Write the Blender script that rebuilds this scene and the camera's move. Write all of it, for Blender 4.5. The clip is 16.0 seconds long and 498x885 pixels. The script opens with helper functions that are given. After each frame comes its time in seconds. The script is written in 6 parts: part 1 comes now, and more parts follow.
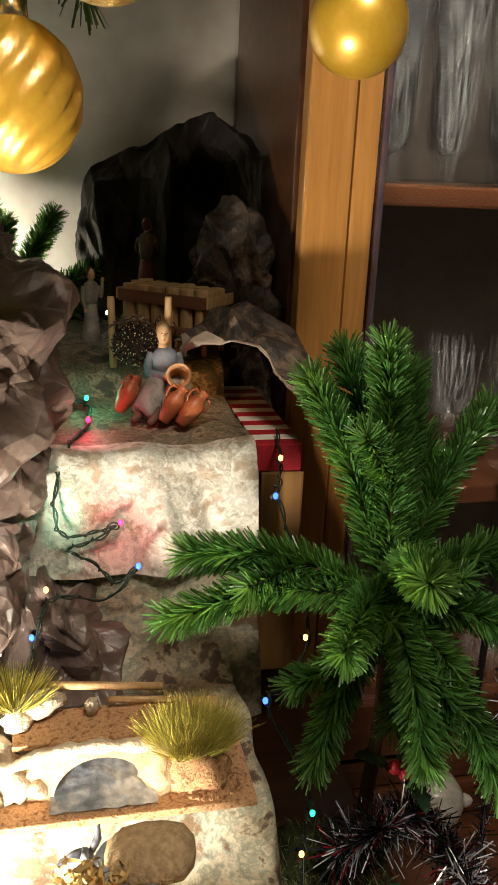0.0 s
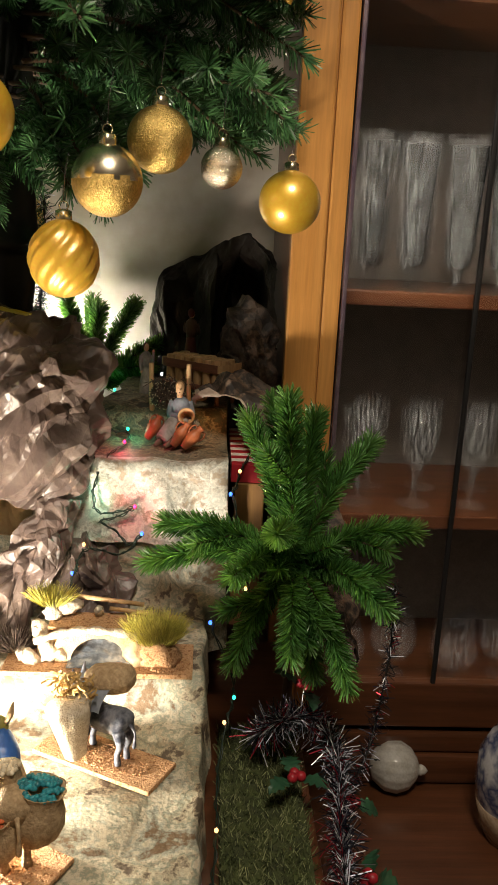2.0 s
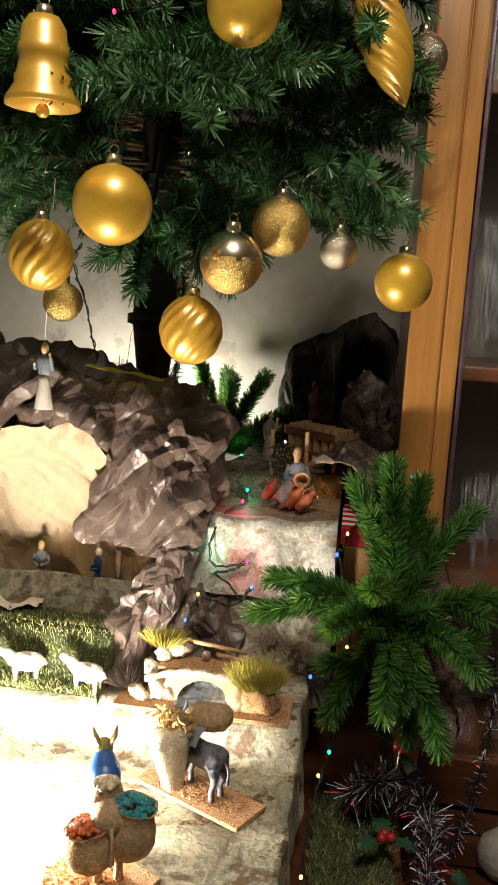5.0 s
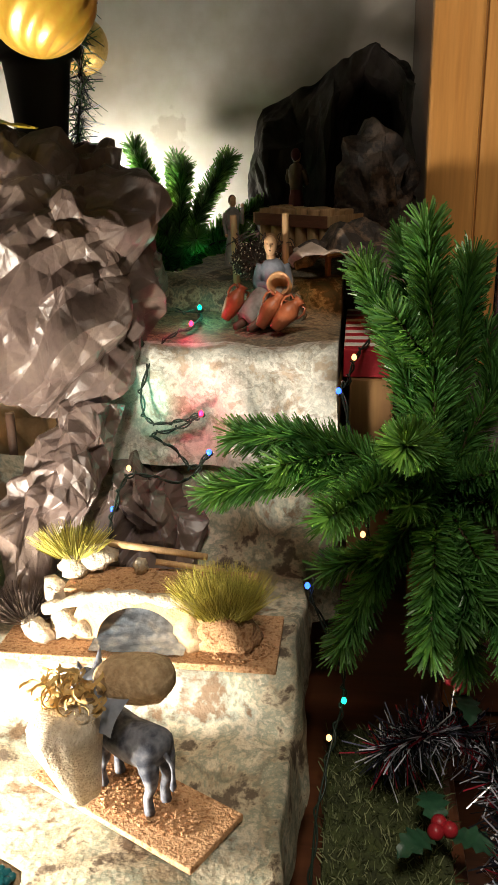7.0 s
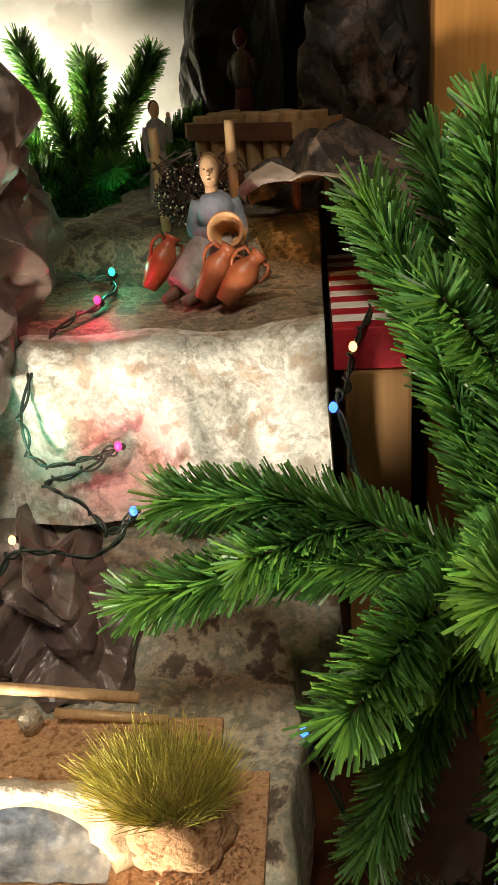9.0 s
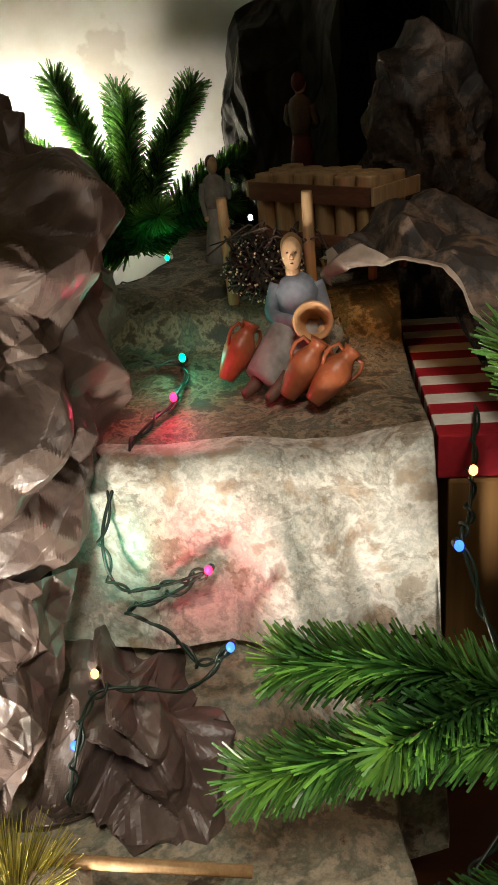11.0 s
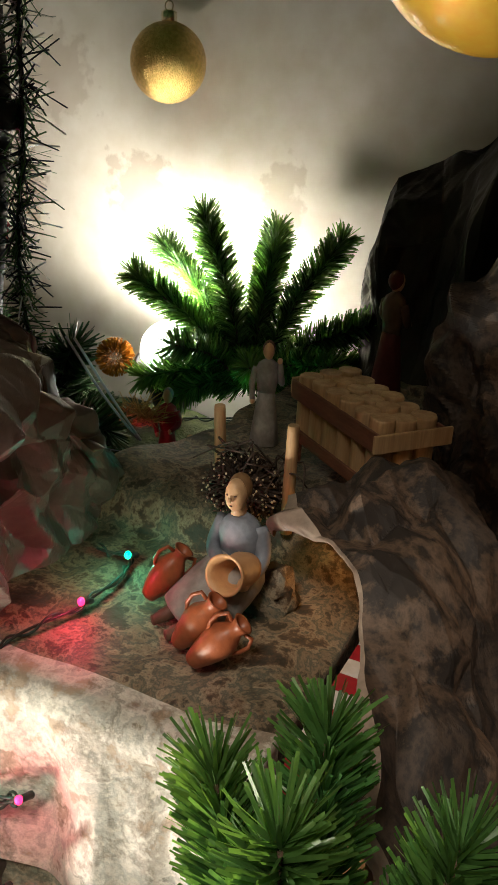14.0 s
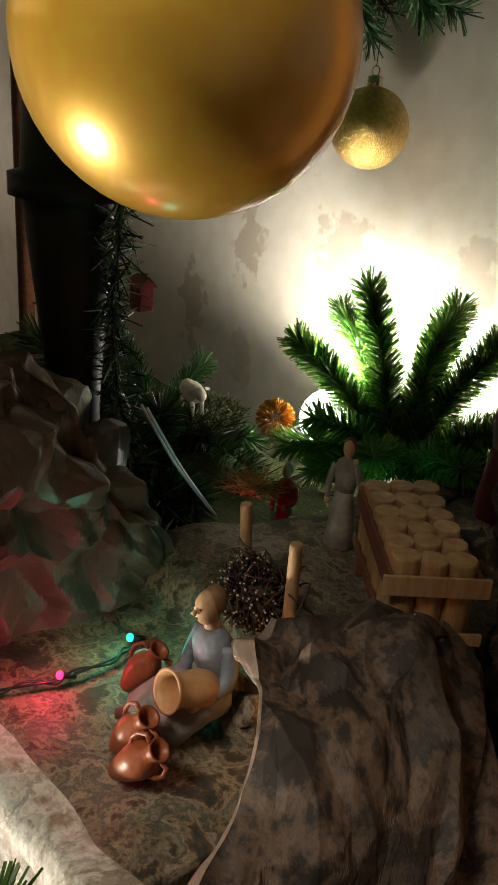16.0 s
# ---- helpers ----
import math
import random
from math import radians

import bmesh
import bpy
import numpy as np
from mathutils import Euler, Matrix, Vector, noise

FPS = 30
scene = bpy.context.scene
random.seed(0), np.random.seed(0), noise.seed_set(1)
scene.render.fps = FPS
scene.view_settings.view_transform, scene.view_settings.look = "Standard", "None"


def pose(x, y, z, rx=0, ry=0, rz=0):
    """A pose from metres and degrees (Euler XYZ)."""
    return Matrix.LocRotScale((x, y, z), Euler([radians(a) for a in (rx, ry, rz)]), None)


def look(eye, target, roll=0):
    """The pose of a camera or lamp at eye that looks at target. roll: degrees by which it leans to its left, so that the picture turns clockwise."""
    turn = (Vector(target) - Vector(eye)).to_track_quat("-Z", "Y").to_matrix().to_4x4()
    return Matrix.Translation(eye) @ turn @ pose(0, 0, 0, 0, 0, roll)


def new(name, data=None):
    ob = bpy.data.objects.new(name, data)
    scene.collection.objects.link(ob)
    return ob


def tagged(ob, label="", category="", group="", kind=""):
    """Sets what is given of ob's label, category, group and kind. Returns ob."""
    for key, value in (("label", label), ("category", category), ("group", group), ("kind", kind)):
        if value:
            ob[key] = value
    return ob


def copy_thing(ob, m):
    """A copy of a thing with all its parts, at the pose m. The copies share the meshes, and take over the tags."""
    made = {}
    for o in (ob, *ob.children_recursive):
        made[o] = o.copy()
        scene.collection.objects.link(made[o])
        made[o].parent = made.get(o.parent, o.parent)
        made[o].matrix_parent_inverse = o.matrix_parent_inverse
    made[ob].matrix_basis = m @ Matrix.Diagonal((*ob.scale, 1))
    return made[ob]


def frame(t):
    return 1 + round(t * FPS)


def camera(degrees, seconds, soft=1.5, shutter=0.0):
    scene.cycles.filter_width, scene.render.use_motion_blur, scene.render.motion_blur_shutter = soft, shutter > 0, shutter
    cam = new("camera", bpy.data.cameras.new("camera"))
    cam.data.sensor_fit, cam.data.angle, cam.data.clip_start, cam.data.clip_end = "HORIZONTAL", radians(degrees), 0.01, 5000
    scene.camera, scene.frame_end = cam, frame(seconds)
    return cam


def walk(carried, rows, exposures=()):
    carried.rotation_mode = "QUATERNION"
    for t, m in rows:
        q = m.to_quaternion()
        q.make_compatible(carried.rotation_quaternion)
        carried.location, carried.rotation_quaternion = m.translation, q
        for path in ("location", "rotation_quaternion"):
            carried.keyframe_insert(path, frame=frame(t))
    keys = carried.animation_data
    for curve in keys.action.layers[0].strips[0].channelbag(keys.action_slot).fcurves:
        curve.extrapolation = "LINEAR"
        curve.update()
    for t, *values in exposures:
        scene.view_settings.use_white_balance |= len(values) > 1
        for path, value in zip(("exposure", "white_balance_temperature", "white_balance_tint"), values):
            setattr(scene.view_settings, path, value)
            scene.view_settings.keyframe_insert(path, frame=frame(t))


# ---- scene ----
cam = camera(33.1, 16.0)

PATH = [
    (0, (0.004, -0.059, 1.347), (0.434, 1.789, 0.715), 2.6),
    (0.5, (0.012, -0.159, 1.322), (0.352, 1.704, 0.679), 2.6),
    (1, (0.035, -0.287, 1.331), (0.351, 1.579, 0.685), 2.7),
    (1.5, (0.059, -0.344, 1.366), (0.284, 1.548, 0.757), 2.8),
    (2, (0.114, -0.388, 1.405), (0.221, 1.547, 0.909), 2.9),
    (2.5, (0.127, -0.442, 1.448), (0.099, 1.528, 1.101), 2.5),
    (3, (0.139, -0.468, 1.524), (-0.023, 1.514, 1.317), 2.1),
    (3.2, (0.141, -0.472, 1.545), (-0.058, 1.511, 1.379), 2.0),
    (5.3, (0.159, -0.432, 1.376), (-0.087, 1.517, 1.005), 3.4),
    (5.5, (0.168, -0.405, 1.363), (-0.075, 1.54, 0.965), 2.6),
    (6, (0.185, -0.296, 1.33), (-0.066, 1.63, 0.851), 0.1),
    (6.5, (0.169, -0.182, 1.307), (-0.076, 1.708, 0.703), -0.9),
    (7, (0.154, -0.106, 1.289), (-0.09, 1.768, 0.633), -1.0),
    (7.5, (0.153, -0.048, 1.274), (-0.074, 1.806, 0.558), -2.7),
    (8, (0.148, 0.027, 1.264), (-0.08, 1.868, 0.515), -3.8),
    (8.2, (0.154, 0.056, 1.264), (-0.079, 1.891, 0.503), -4.0),
    (10.3, (0.097, 0.157, 1.29), (0.03, 1.957, 0.422), -5.1),
    (10.5, (0.094, 0.163, 1.298), (0.015, 1.964, 0.431), -4.9),
    (11, (0.093, 0.179, 1.312), (-0.077, 1.977, 0.453), -5.1),
    (11.5, (0.121, 0.194, 1.344), (-0.099, 2.002, 0.517), -3.8),
    (12, (0.137, 0.206, 1.358), (-0.096, 2.032, 0.576), -1.6),
    (12.5, (0.157, 0.225, 1.368), (-0.156, 2.043, 0.596), -0.0),
    (13, (0.205, 0.237, 1.376), (-0.332, 2.004, 0.608), 1.0),
    (13.5, (0.224, 0.257, 1.377), (-0.458, 1.978, 0.621), 1.7),
    (14, (0.239, 0.279, 1.39), (-0.552, 1.947, 0.621), 3.3),
    (14.5, (0.279, 0.313, 1.403), (-0.763, 1.817, 0.596), 4.5),
    (15, (0.318, 0.342, 1.404), (-0.795, 1.791, 0.589), 7.0),
    (15.5, (0.316, 0.361, 1.419), (-0.888, 1.753, 0.637), 6.1),
    (16, (0.328, 0.399, 1.422), (-1.064, 1.625, 0.674), 4.2),
]
walk(cam, [(t, look(eye, target, roll)) for t, eye, target, roll in PATH], [(0.0, 0.22, 6450, 10), (2.0, 0.27, 6450, 10), (3.0, 0.18, 6450, 10), (5.5, 0.05, 6200, 10), (7.0, 0.15, 6150, 10), (8.0, 0.36, 6350, 10), (10.5, 0.25, 6250, 10), (11.0, 0.02, 6080, 10), (12.0, 0.1, 6150, 11), (13.5, 0.12, 6180, 11), (15.0, 0.03, 6200, 10), (16.0, 0.03, 6300, 10)])

# ---- light ----
world = bpy.data.worlds.new("room_dark")
scene.world = world
world.use_nodes = True
world.node_tree.nodes["Background"].inputs[0].default_value = (0.9, 0.85, 0.8, 1)
world.node_tree.nodes["Background"].inputs[1].default_value = 0.012


def lamp_at(name, kind, m, power, colour, size, spot=None, blend=0.5):
    d = bpy.data.lights.new(name, kind)
    d.energy, d.color = power, colour
    if kind == "AREA":
        d.shape, d.size = "DISK", size
    else:
        d.shadow_soft_size = size
    if spot:
        d.spot_size, d.spot_blend = radians(spot), blend
    ob = new(name, d)
    ob.matrix_world = m
    return ob


MAIN = (-0.125, 0.175, 0.966)
lamp_at("stage_lamp_light", "POINT", pose(*MAIN), 11.5, (1.0, 0.88, 0.71), 0.026)
lamp_at("wall_lamp_light", "SPOT", look((-0.142, 0.914, 1.214), (-0.140, 0.970, 1.290)), 6.2, (1.0, 0.90, 0.74), 0.024, 176, 0.35)
for place, colour, watts in (((0.024, 0.551, 1.166), (1.0, 0.04, 0.12), 0.042), ((0.025, 0.591, 1.171), (0.1, 1.0, 0.6), 0.026), ((0.041, 0.480, 1.106), (1.0, 0.05, 0.1), 0.027), ((0.006, 0.478, 1.112), (0.1, 1.0, 0.6), 0.014), ((-0.085, 0.765, 1.155), (1.0, 0.05, 0.15), 0.002), ((-0.020, 0.824, 1.172), (0.1, 1.0, 0.6), 0.012), ((0.124, 0.622, 1.180), (1.0, 0.42, 0.1), 0.010)):
    lamp_at("led_light", "POINT", pose(*place), watts, colour, 0.002)
lamp_at("ceiling_lamp_light", "AREA", look((0.22, -0.42, 2.45), (0.15, 0.3, 0.9)), 12.0, (1.0, 0.85, 0.68), 0.35)


# ---- materials ----
def material(name, c1, c2=None, rough=0.6, metal=0.0, scale=40.0, fine=300.0, bump=0.15, c3=None, coat=0.0, spec=0.5, depth=0.002, detail=6.0):
    """Two noises mix the colours; the finer one gives grain and relief."""
    m = bpy.data.materials.new(name)
    m.use_nodes = True
    n, l = m.node_tree.nodes, m.node_tree.links
    b = n["Principled BSDF"]
    b.inputs["Roughness"].default_value, b.inputs["Metallic"].default_value = rough, metal
    b.inputs["Coat Weight"].default_value = coat
    b.inputs["Specular IOR Level"].default_value = spec
    c2 = c2 or tuple(v * 0.72 for v in c1)
    tc = n.new("ShaderNodeTexCoord")
    big, small = n.new("ShaderNodeTexNoise"), n.new("ShaderNodeTexNoise")
    for t, s in ((big, scale), (small, fine)):
        l.new(tc.outputs["Object"], t.inputs["Vector"])
        t.inputs["Scale"].default_value = s
        t.inputs["Detail"].default_value = detail
    ramp = n.new("ShaderNodeValToRGB")
    e = ramp.color_ramp.elements
    e[0].position, e[0].color = 0.36, (*c1, 1)
    e[1].position, e[1].color = 0.64, (*c2, 1)
    if c3:
        x = e.new(0.5)
        x.color = (*c3, 1)
    l.new(big.outputs["Fac"], ramp.inputs["Fac"])
    mix = n.new("ShaderNodeMix")
    mix.data_type, mix.blend_type = "RGBA", "OVERLAY"
    mix.inputs[0].default_value = 0.3
    l.new(ramp.outputs["Color"], mix.inputs[6])
    l.new(small.outputs["Fac"], mix.inputs[7])
    l.new(mix.outputs[2], b.inputs["Base Color"])
    if bump:
        bp = n.new("ShaderNodeBump")
        bp.inputs["Strength"].default_value, bp.inputs["Distance"].default_value = bump, depth
        l.new(small.outputs["Fac"], bp.inputs["Height"])
        l.new(bp.outputs["Normal"], b.inputs["Normal"])
    return m


def glow(name, colour, strength):
    m = bpy.data.materials.new(name)
    m.use_nodes = True
    b = m.node_tree.nodes["Principled BSDF"]
    b.inputs["Base Color"].default_value = (*colour, 1)
    b.inputs["Emission Color"].default_value = (*colour, 1)
    b.inputs["Emission Strength"].default_value = strength
    return m


def glass(name, colour=(1, 1, 1), rough=0.0):
    m = bpy.data.materials.new(name)
    m.use_nodes = True
    b = m.node_tree.nodes["Principled BSDF"]
    b.inputs["Base Color"].default_value = (*colour, 1)
    b.inputs["Transmission Weight"].default_value = 1.0
    b.inputs["Roughness"].default_value = rough
    b.inputs["IOR"].default_value = 1.45
    return m


def wood(name, c1, c2, rough=0.35, coat=0.3, scale=(60, 60, 4)):
    """Grain stretched along local z."""
    m = material(name, c1, c2, rough, coat=coat, bump=0.05)
    n, l = m.node_tree.nodes, m.node_tree.links
    mp = n.new("ShaderNodeMapping")
    mp.inputs["Scale"].default_value = scale
    tc = [x for x in n if x.type == "TEX_COORD"][0]
    l.new(tc.outputs["Object"], mp.inputs["Vector"])
    for x in [x for x in n if x.type == "TEX_NOISE"]:
        l.new(mp.outputs["Vector"], x.inputs["Vector"])
        x.inputs["Scale"].default_value = 1.0 if x.inputs["Scale"].default_value < 100 else 5.0
    return m


def rock_paper(name, stops, rough=0.6, scale=20.0, crack=16.0, bump=0.35):
    """Printed rock paper: patches of several colours with dark veins."""
    m = material(name, stops[0], stops[1], rough, scale=scale, fine=220, bump=bump, depth=0.003)
    n, l = m.node_tree.nodes, m.node_tree.links
    ramp = [x for x in n if x.type == "VALTORGB"][0]
    while len(ramp.color_ramp.elements) > 1:
        ramp.color_ramp.elements.remove(ramp.color_ramp.elements[-1])
    k = len(stops)
    for i, c in enumerate(stops):
        p = 0.39 + 0.22 * i / (k - 1)
        e = ramp.color_ramp.elements[0] if i == 0 else ramp.color_ramp.elements.new(p)
        e.position, e.color = p, (*c, 1)
    tc = [x for x in n if x.type == "TEX_COORD"][0]
    big = [x for x in n if x.type == "TEX_NOISE" and x.inputs["Scale"].default_value == scale][0]
    big.inputs["Distortion"].default_value = 0.25
    big.inputs["Detail"].default_value = 12
    big.inputs["Roughness"].default_value = 0.68
    v = n.new("ShaderNodeTexVoronoi")
    v.feature = "DISTANCE_TO_EDGE"
    v.inputs["Scale"].default_value = crack
    add = n.new("ShaderNodeMixRGB")
    add.inputs[0].default_value = 0.08
    l.new(tc.outputs["Object"], add.inputs[1])
    l.new(big.outputs["Color"], add.inputs[2])
    l.new(add.outputs[0], v.inputs["Vector"])
    r2 = n.new("ShaderNodeValToRGB")
    r2.color_ramp.elements[0].color, r2.color_ramp.elements[1].color = (0.35, 0.3, 0.24, 1), (1, 1, 1, 1)
    r2.color_ramp.elements[1].position = 0.07
    l.new(v.outputs["Distance"], r2.inputs["Fac"])
    mul = n.new("ShaderNodeMixRGB")
    mul.blend_type = "MULTIPLY"
    mul.inputs[0].default_value = 0.55
    b = n["Principled BSDF"]
    old = b.inputs["Base Color"].links[0].from_socket
    l.new(old, mul.inputs[1])
    l.new(r2.outputs["Color"], mul.inputs[2])
    l.new(mul.outputs[0], b.inputs["Base Color"])
    return m


def random_tint(m, amount=0.35):
    """Varies a material's brightness from piece to piece."""
    n, l = m.node_tree.nodes, m.node_tree.links
    b = n["Principled BSDF"]
    g = n.new("ShaderNodeNewGeometry")
    mr = n.new("ShaderNodeMapRange")
    mr.inputs["To Min"].default_value, mr.inputs["To Max"].default_value = 1 - amount, 1 + amount
    l.new(g.outputs["Random Per Island"], mr.inputs["Value"])
    mul = n.new("ShaderNodeMixRGB")
    mul.blend_type, mul.inputs[0].default_value = "MULTIPLY", 1.0
    l.new(b.inputs["Base Color"].links[0].from_socket, mul.inputs[1])
    l.new(mr.outputs["Result"], mul.inputs[2])
    l.new(mul.outputs[0], b.inputs["Base Color"])
    return m


def translucent(m, share):
    """Lets part of the light through thin needles."""
    n, l = m.node_tree.nodes, m.node_tree.links
    b, out = n["Principled BSDF"], n["Material Output"]
    t, mix = n.new("ShaderNodeBsdfTranslucent"), n.new("ShaderNodeMixShader")
    hue = n.new("ShaderNodeMixRGB")
    hue.blend_type, hue.inputs[0].default_value = "MULTIPLY", 1.0
    hue.inputs[2].default_value = (2.2, 1.9, 0.9, 1)
    l.new(b.inputs["Base Color"].links[0].from_socket, hue.inputs[1])
    l.new(hue.outputs[0], t.inputs["Color"])
    mix.inputs[0].default_value = share
    l.new(b.outputs[0], mix.inputs[1])
    l.new(t.outputs[0], mix.inputs[2])
    l.new(mix.outputs[0], out.inputs["Surface"])
    return m


PLASTER = material("plaster", (0.70, 0.655, 0.57), (0.64, 0.595, 0.515), 0.85, scale=6, fine=45, bump=0.4, depth=0.0015)


def stains(m, spots, colour):
    """Ragged damp stains at places on the wall: x, z, half width, half height, strength."""
    n, l = m.node_tree.nodes, m.node_tree.links
    b = n["Principled BSDF"]
    tc = [x for x in n if x.type == "TEX_COORD"][0]
    ns = n.new("ShaderNodeTexNoise")
    ns.inputs["Scale"].default_value, ns.inputs["Detail"].default_value = 55, 8
    l.new(tc.outputs["Object"], ns.inputs["Vector"])
    for x, z, w, h, power in spots:
        mp = n.new("ShaderNodeMapping")
        mp.inputs["Location"].default_value = (-x / w, 0, -z / h)
        mp.inputs["Scale"].default_value = (1 / w, 0, 1 / h)
        l.new(tc.outputs["Object"], mp.inputs["Vector"])
        ln = n.new("ShaderNodeVectorMath")
        ln.operation = "LENGTH"
        l.new(mp.outputs["Vector"], ln.inputs[0])
        mad = n.new("ShaderNodeMath")
        mad.operation, mad.inputs[1].default_value = "MULTIPLY_ADD", 2.6
        l.new(ns.outputs["Fac"], mad.inputs[0])
        l.new(ln.outputs["Value"], mad.inputs[2])
        mr = n.new("ShaderNodeMapRange")
        for key, v in (("From Min", 2.05), ("From Max", 2.3), ("To Min", power), ("To Max", 0.0)):
            mr.inputs[key].default_value = v
        l.new(mad.outputs[0], mr.inputs["Value"])
        mix = n.new("ShaderNodeMixRGB")
        l.new(mr.outputs["Result"], mix.inputs[0])
        l.new(b.inputs["Base Color"].links[0].from_socket, mix.inputs[1])
        mix.inputs[2].default_value = (*colour, 1)
        l.new(mix.outputs[0], b.inputs["Base Color"])
    return m


stains(PLASTER, [(-0.246, 1.300, 0.036, 0.036, 0.5), (-0.384, 1.284, 0.026, 0.042, 0.6), (-0.485, 1.190, 0.026, 0.05, 0.6), (-0.33, 1.395, 0.04, 0.04, 0.3), (-0.385, 1.14, 0.02, 0.04, 0.35), (-0.085, 1.30, 0.02, 0.035, 0.4)], (0.36, 0.28, 0.20))
FLOOR = wood("floor_wood", (0.20, 0.12, 0.07), (0.13, 0.08, 0.05))
CRATE_WOOD = wood("crate_wood", (0.26, 0.135, 0.042), (0.19, 0.095, 0.03), 0.55, 0.0)
OAK = wood("honey_oak", (0.56, 0.275, 0.075), (0.46, 0.21, 0.052), 0.32, 0.4)
DARK_OAK = wood("red_brown_wood", (0.125, 0.045, 0.018), (0.08, 0.03, 0.0125), 0.35, 0.3, (4, 60, 60))
INSIDE = material("cabinet_inside", (0.18, 0.157, 0.136), (0.145, 0.127, 0.11), 0.45)
BEAD = material("bead_metal", (0.45, 0.35, 0.4), (0.3, 0.22, 0.3), 0.25, 0.8)
GLASS_PANE = glass("pane_glass")
CRYSTAL = glass("crystal", (0.96, 0.98, 1.0), 0.02)
cn, cl = CRYSTAL.node_tree.nodes, CRYSTAL.node_tree.links
cut = cn.new("ShaderNodeBsdfPrincipled")
cut.inputs["Base Color"].default_value = (0.62, 0.66, 0.68, 1)
cut.inputs["Roughness"].default_value = 0.10
cut.inputs["Specular IOR Level"].default_value = 1.0
cut.inputs["Coat Weight"].default_value = 1.0
clear, both, edge, cut_glint_noise, cut_bump = cn.new("ShaderNodeBsdfTransparent"), cn.new("ShaderNodeMixShader"), cn.new("ShaderNodeMapRange"), cn.new("ShaderNodeTexNoise"), cn.new("ShaderNodeBump")
# Upright streaks: relief of the cut pattern, with pale highlights painted into the glass.
cut_glint_noise.inputs["Scale"].default_value = 1.0
cut_place, cut_map = cn.new("ShaderNodeTexCoord"), cn.new("ShaderNodeMapping")
cut_map.inputs["Scale"].default_value = (330, 330, 22)
cl.new(cut_place.outputs["Object"], cut_map.inputs["Vector"])
cl.new(cut_map.outputs["Vector"], cut_glint_noise.inputs["Vector"])
cut_bump.inputs["Strength"].default_value, cut_bump.inputs["Distance"].default_value = 0.5, 0.003
# Share of the pale shader along the streaks; it draws the painted highlights.
edge.inputs["From Min"].default_value, edge.inputs["From Max"].default_value = 0.48, 0.72
edge.inputs["To Min"].default_value, edge.inputs["To Max"].default_value = 0.006, 0.20
cl.new(cut_glint_noise.outputs["Fac"], cut_bump.inputs["Height"])
cl.new(cut_bump.outputs["Normal"], cut.inputs["Normal"])
cl.new(cut_glint_noise.outputs["Fac"], edge.inputs["Value"])
cl.new(edge.outputs["Result"], both.inputs["Fac"])
cl.new(clear.outputs[0], both.inputs[1])
cl.new(cut.outputs[0], both.inputs[2])
cl.new(both.outputs[0], cn["Material Output"].inputs["Surface"])
GREEN_GLASS = glass("green_glass", (0.82, 0.95, 0.84), 0.02)
ROCK = rock_paper("rock_paper", [(0.10, 0.075, 0.05), (0.46, 0.40, 0.28), (0.22, 0.24, 0.18), (0.56, 0.49, 0.36), (0.30, 0.32, 0.26), (0.17, 0.11, 0.06)])
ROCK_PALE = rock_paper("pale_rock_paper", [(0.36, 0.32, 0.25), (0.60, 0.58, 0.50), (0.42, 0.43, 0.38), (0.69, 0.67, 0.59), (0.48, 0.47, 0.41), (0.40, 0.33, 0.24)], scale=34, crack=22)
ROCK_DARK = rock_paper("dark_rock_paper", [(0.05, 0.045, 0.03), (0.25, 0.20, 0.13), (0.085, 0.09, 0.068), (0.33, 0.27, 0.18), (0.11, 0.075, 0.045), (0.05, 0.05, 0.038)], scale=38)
BROWN_PAPER = material("brown_paper", (0.158, 0.117, 0.096), (0.092, 0.066, 0.054), 0.36, scale=24, fine=260, bump=0.2, depth=0.0012, c3=(0.135, 0.096, 0.083))
CAMO_PAPER = rock_paper("mottled_paper", [(0.014, 0.011, 0.009), (0.072, 0.049, 0.034), (0.018, 0.014, 0.011), (0.135, 0.088, 0.057), (0.024, 0.018, 0.014)], 0.68, 17, 9, 0.0)
BLACK_PAPER = rock_paper("black_paper", [(0.016, 0.013, 0.011), (0.026, 0.020, 0.017), (0.038, 0.029, 0.024)], 0.48, 10, 6, 0.05)
BLACK_PAPER.node_tree.nodes["Principled BSDF"].inputs["Specular IOR Level"].default_value = 0.3
PALE_PAPER = material("pale_paper", (0.34, 0.27, 0.21), (0.15, 0.112, 0.085), 0.5, scale=40, bump=0.1)
KRAFT = material("kraft_paper", (0.74, 0.58, 0.39), (0.68, 0.52, 0.34), 0.7, scale=30, fine=300, bump=0.08)
FIR = random_tint(material("fir_needles", (0.11, 0.25, 0.07), (0.055, 0.155, 0.045), 0.27, scale=30, bump=0), 0.55)
translucent(FIR, 0.45)
FIR_TIP = random_tint(material("fir_tip_needles", (0.115, 0.24, 0.055), (0.07, 0.18, 0.045), 0.42, scale=30, bump=0))
translucent(FIR_TIP, 0.32)
FIR_DARK = random_tint(material("tree_needles", (0.085, 0.20, 0.068), (0.042, 0.12, 0.045), 0.28, scale=30, bump=0), 0.6)
STEM = material("stem_brown", (0.10, 0.06, 0.03), None, 0.7)
BLACK = material("black_plastic", (0.012, 0.012, 0.012), None, 0.5, bump=0.05)
GOLD = material("gold_satin", (0.95, 0.58, 0.05), (0.92, 0.55, 0.045), 0.42, 0.42, bump=0.0, coat=1.0)
GOLD.node_tree.nodes["Principled BSDF"].inputs["Coat Roughness"].default_value = 0.27
GOLD.node_tree.nodes["Principled BSDF"].inputs["Coat IOR"].default_value = 2.1
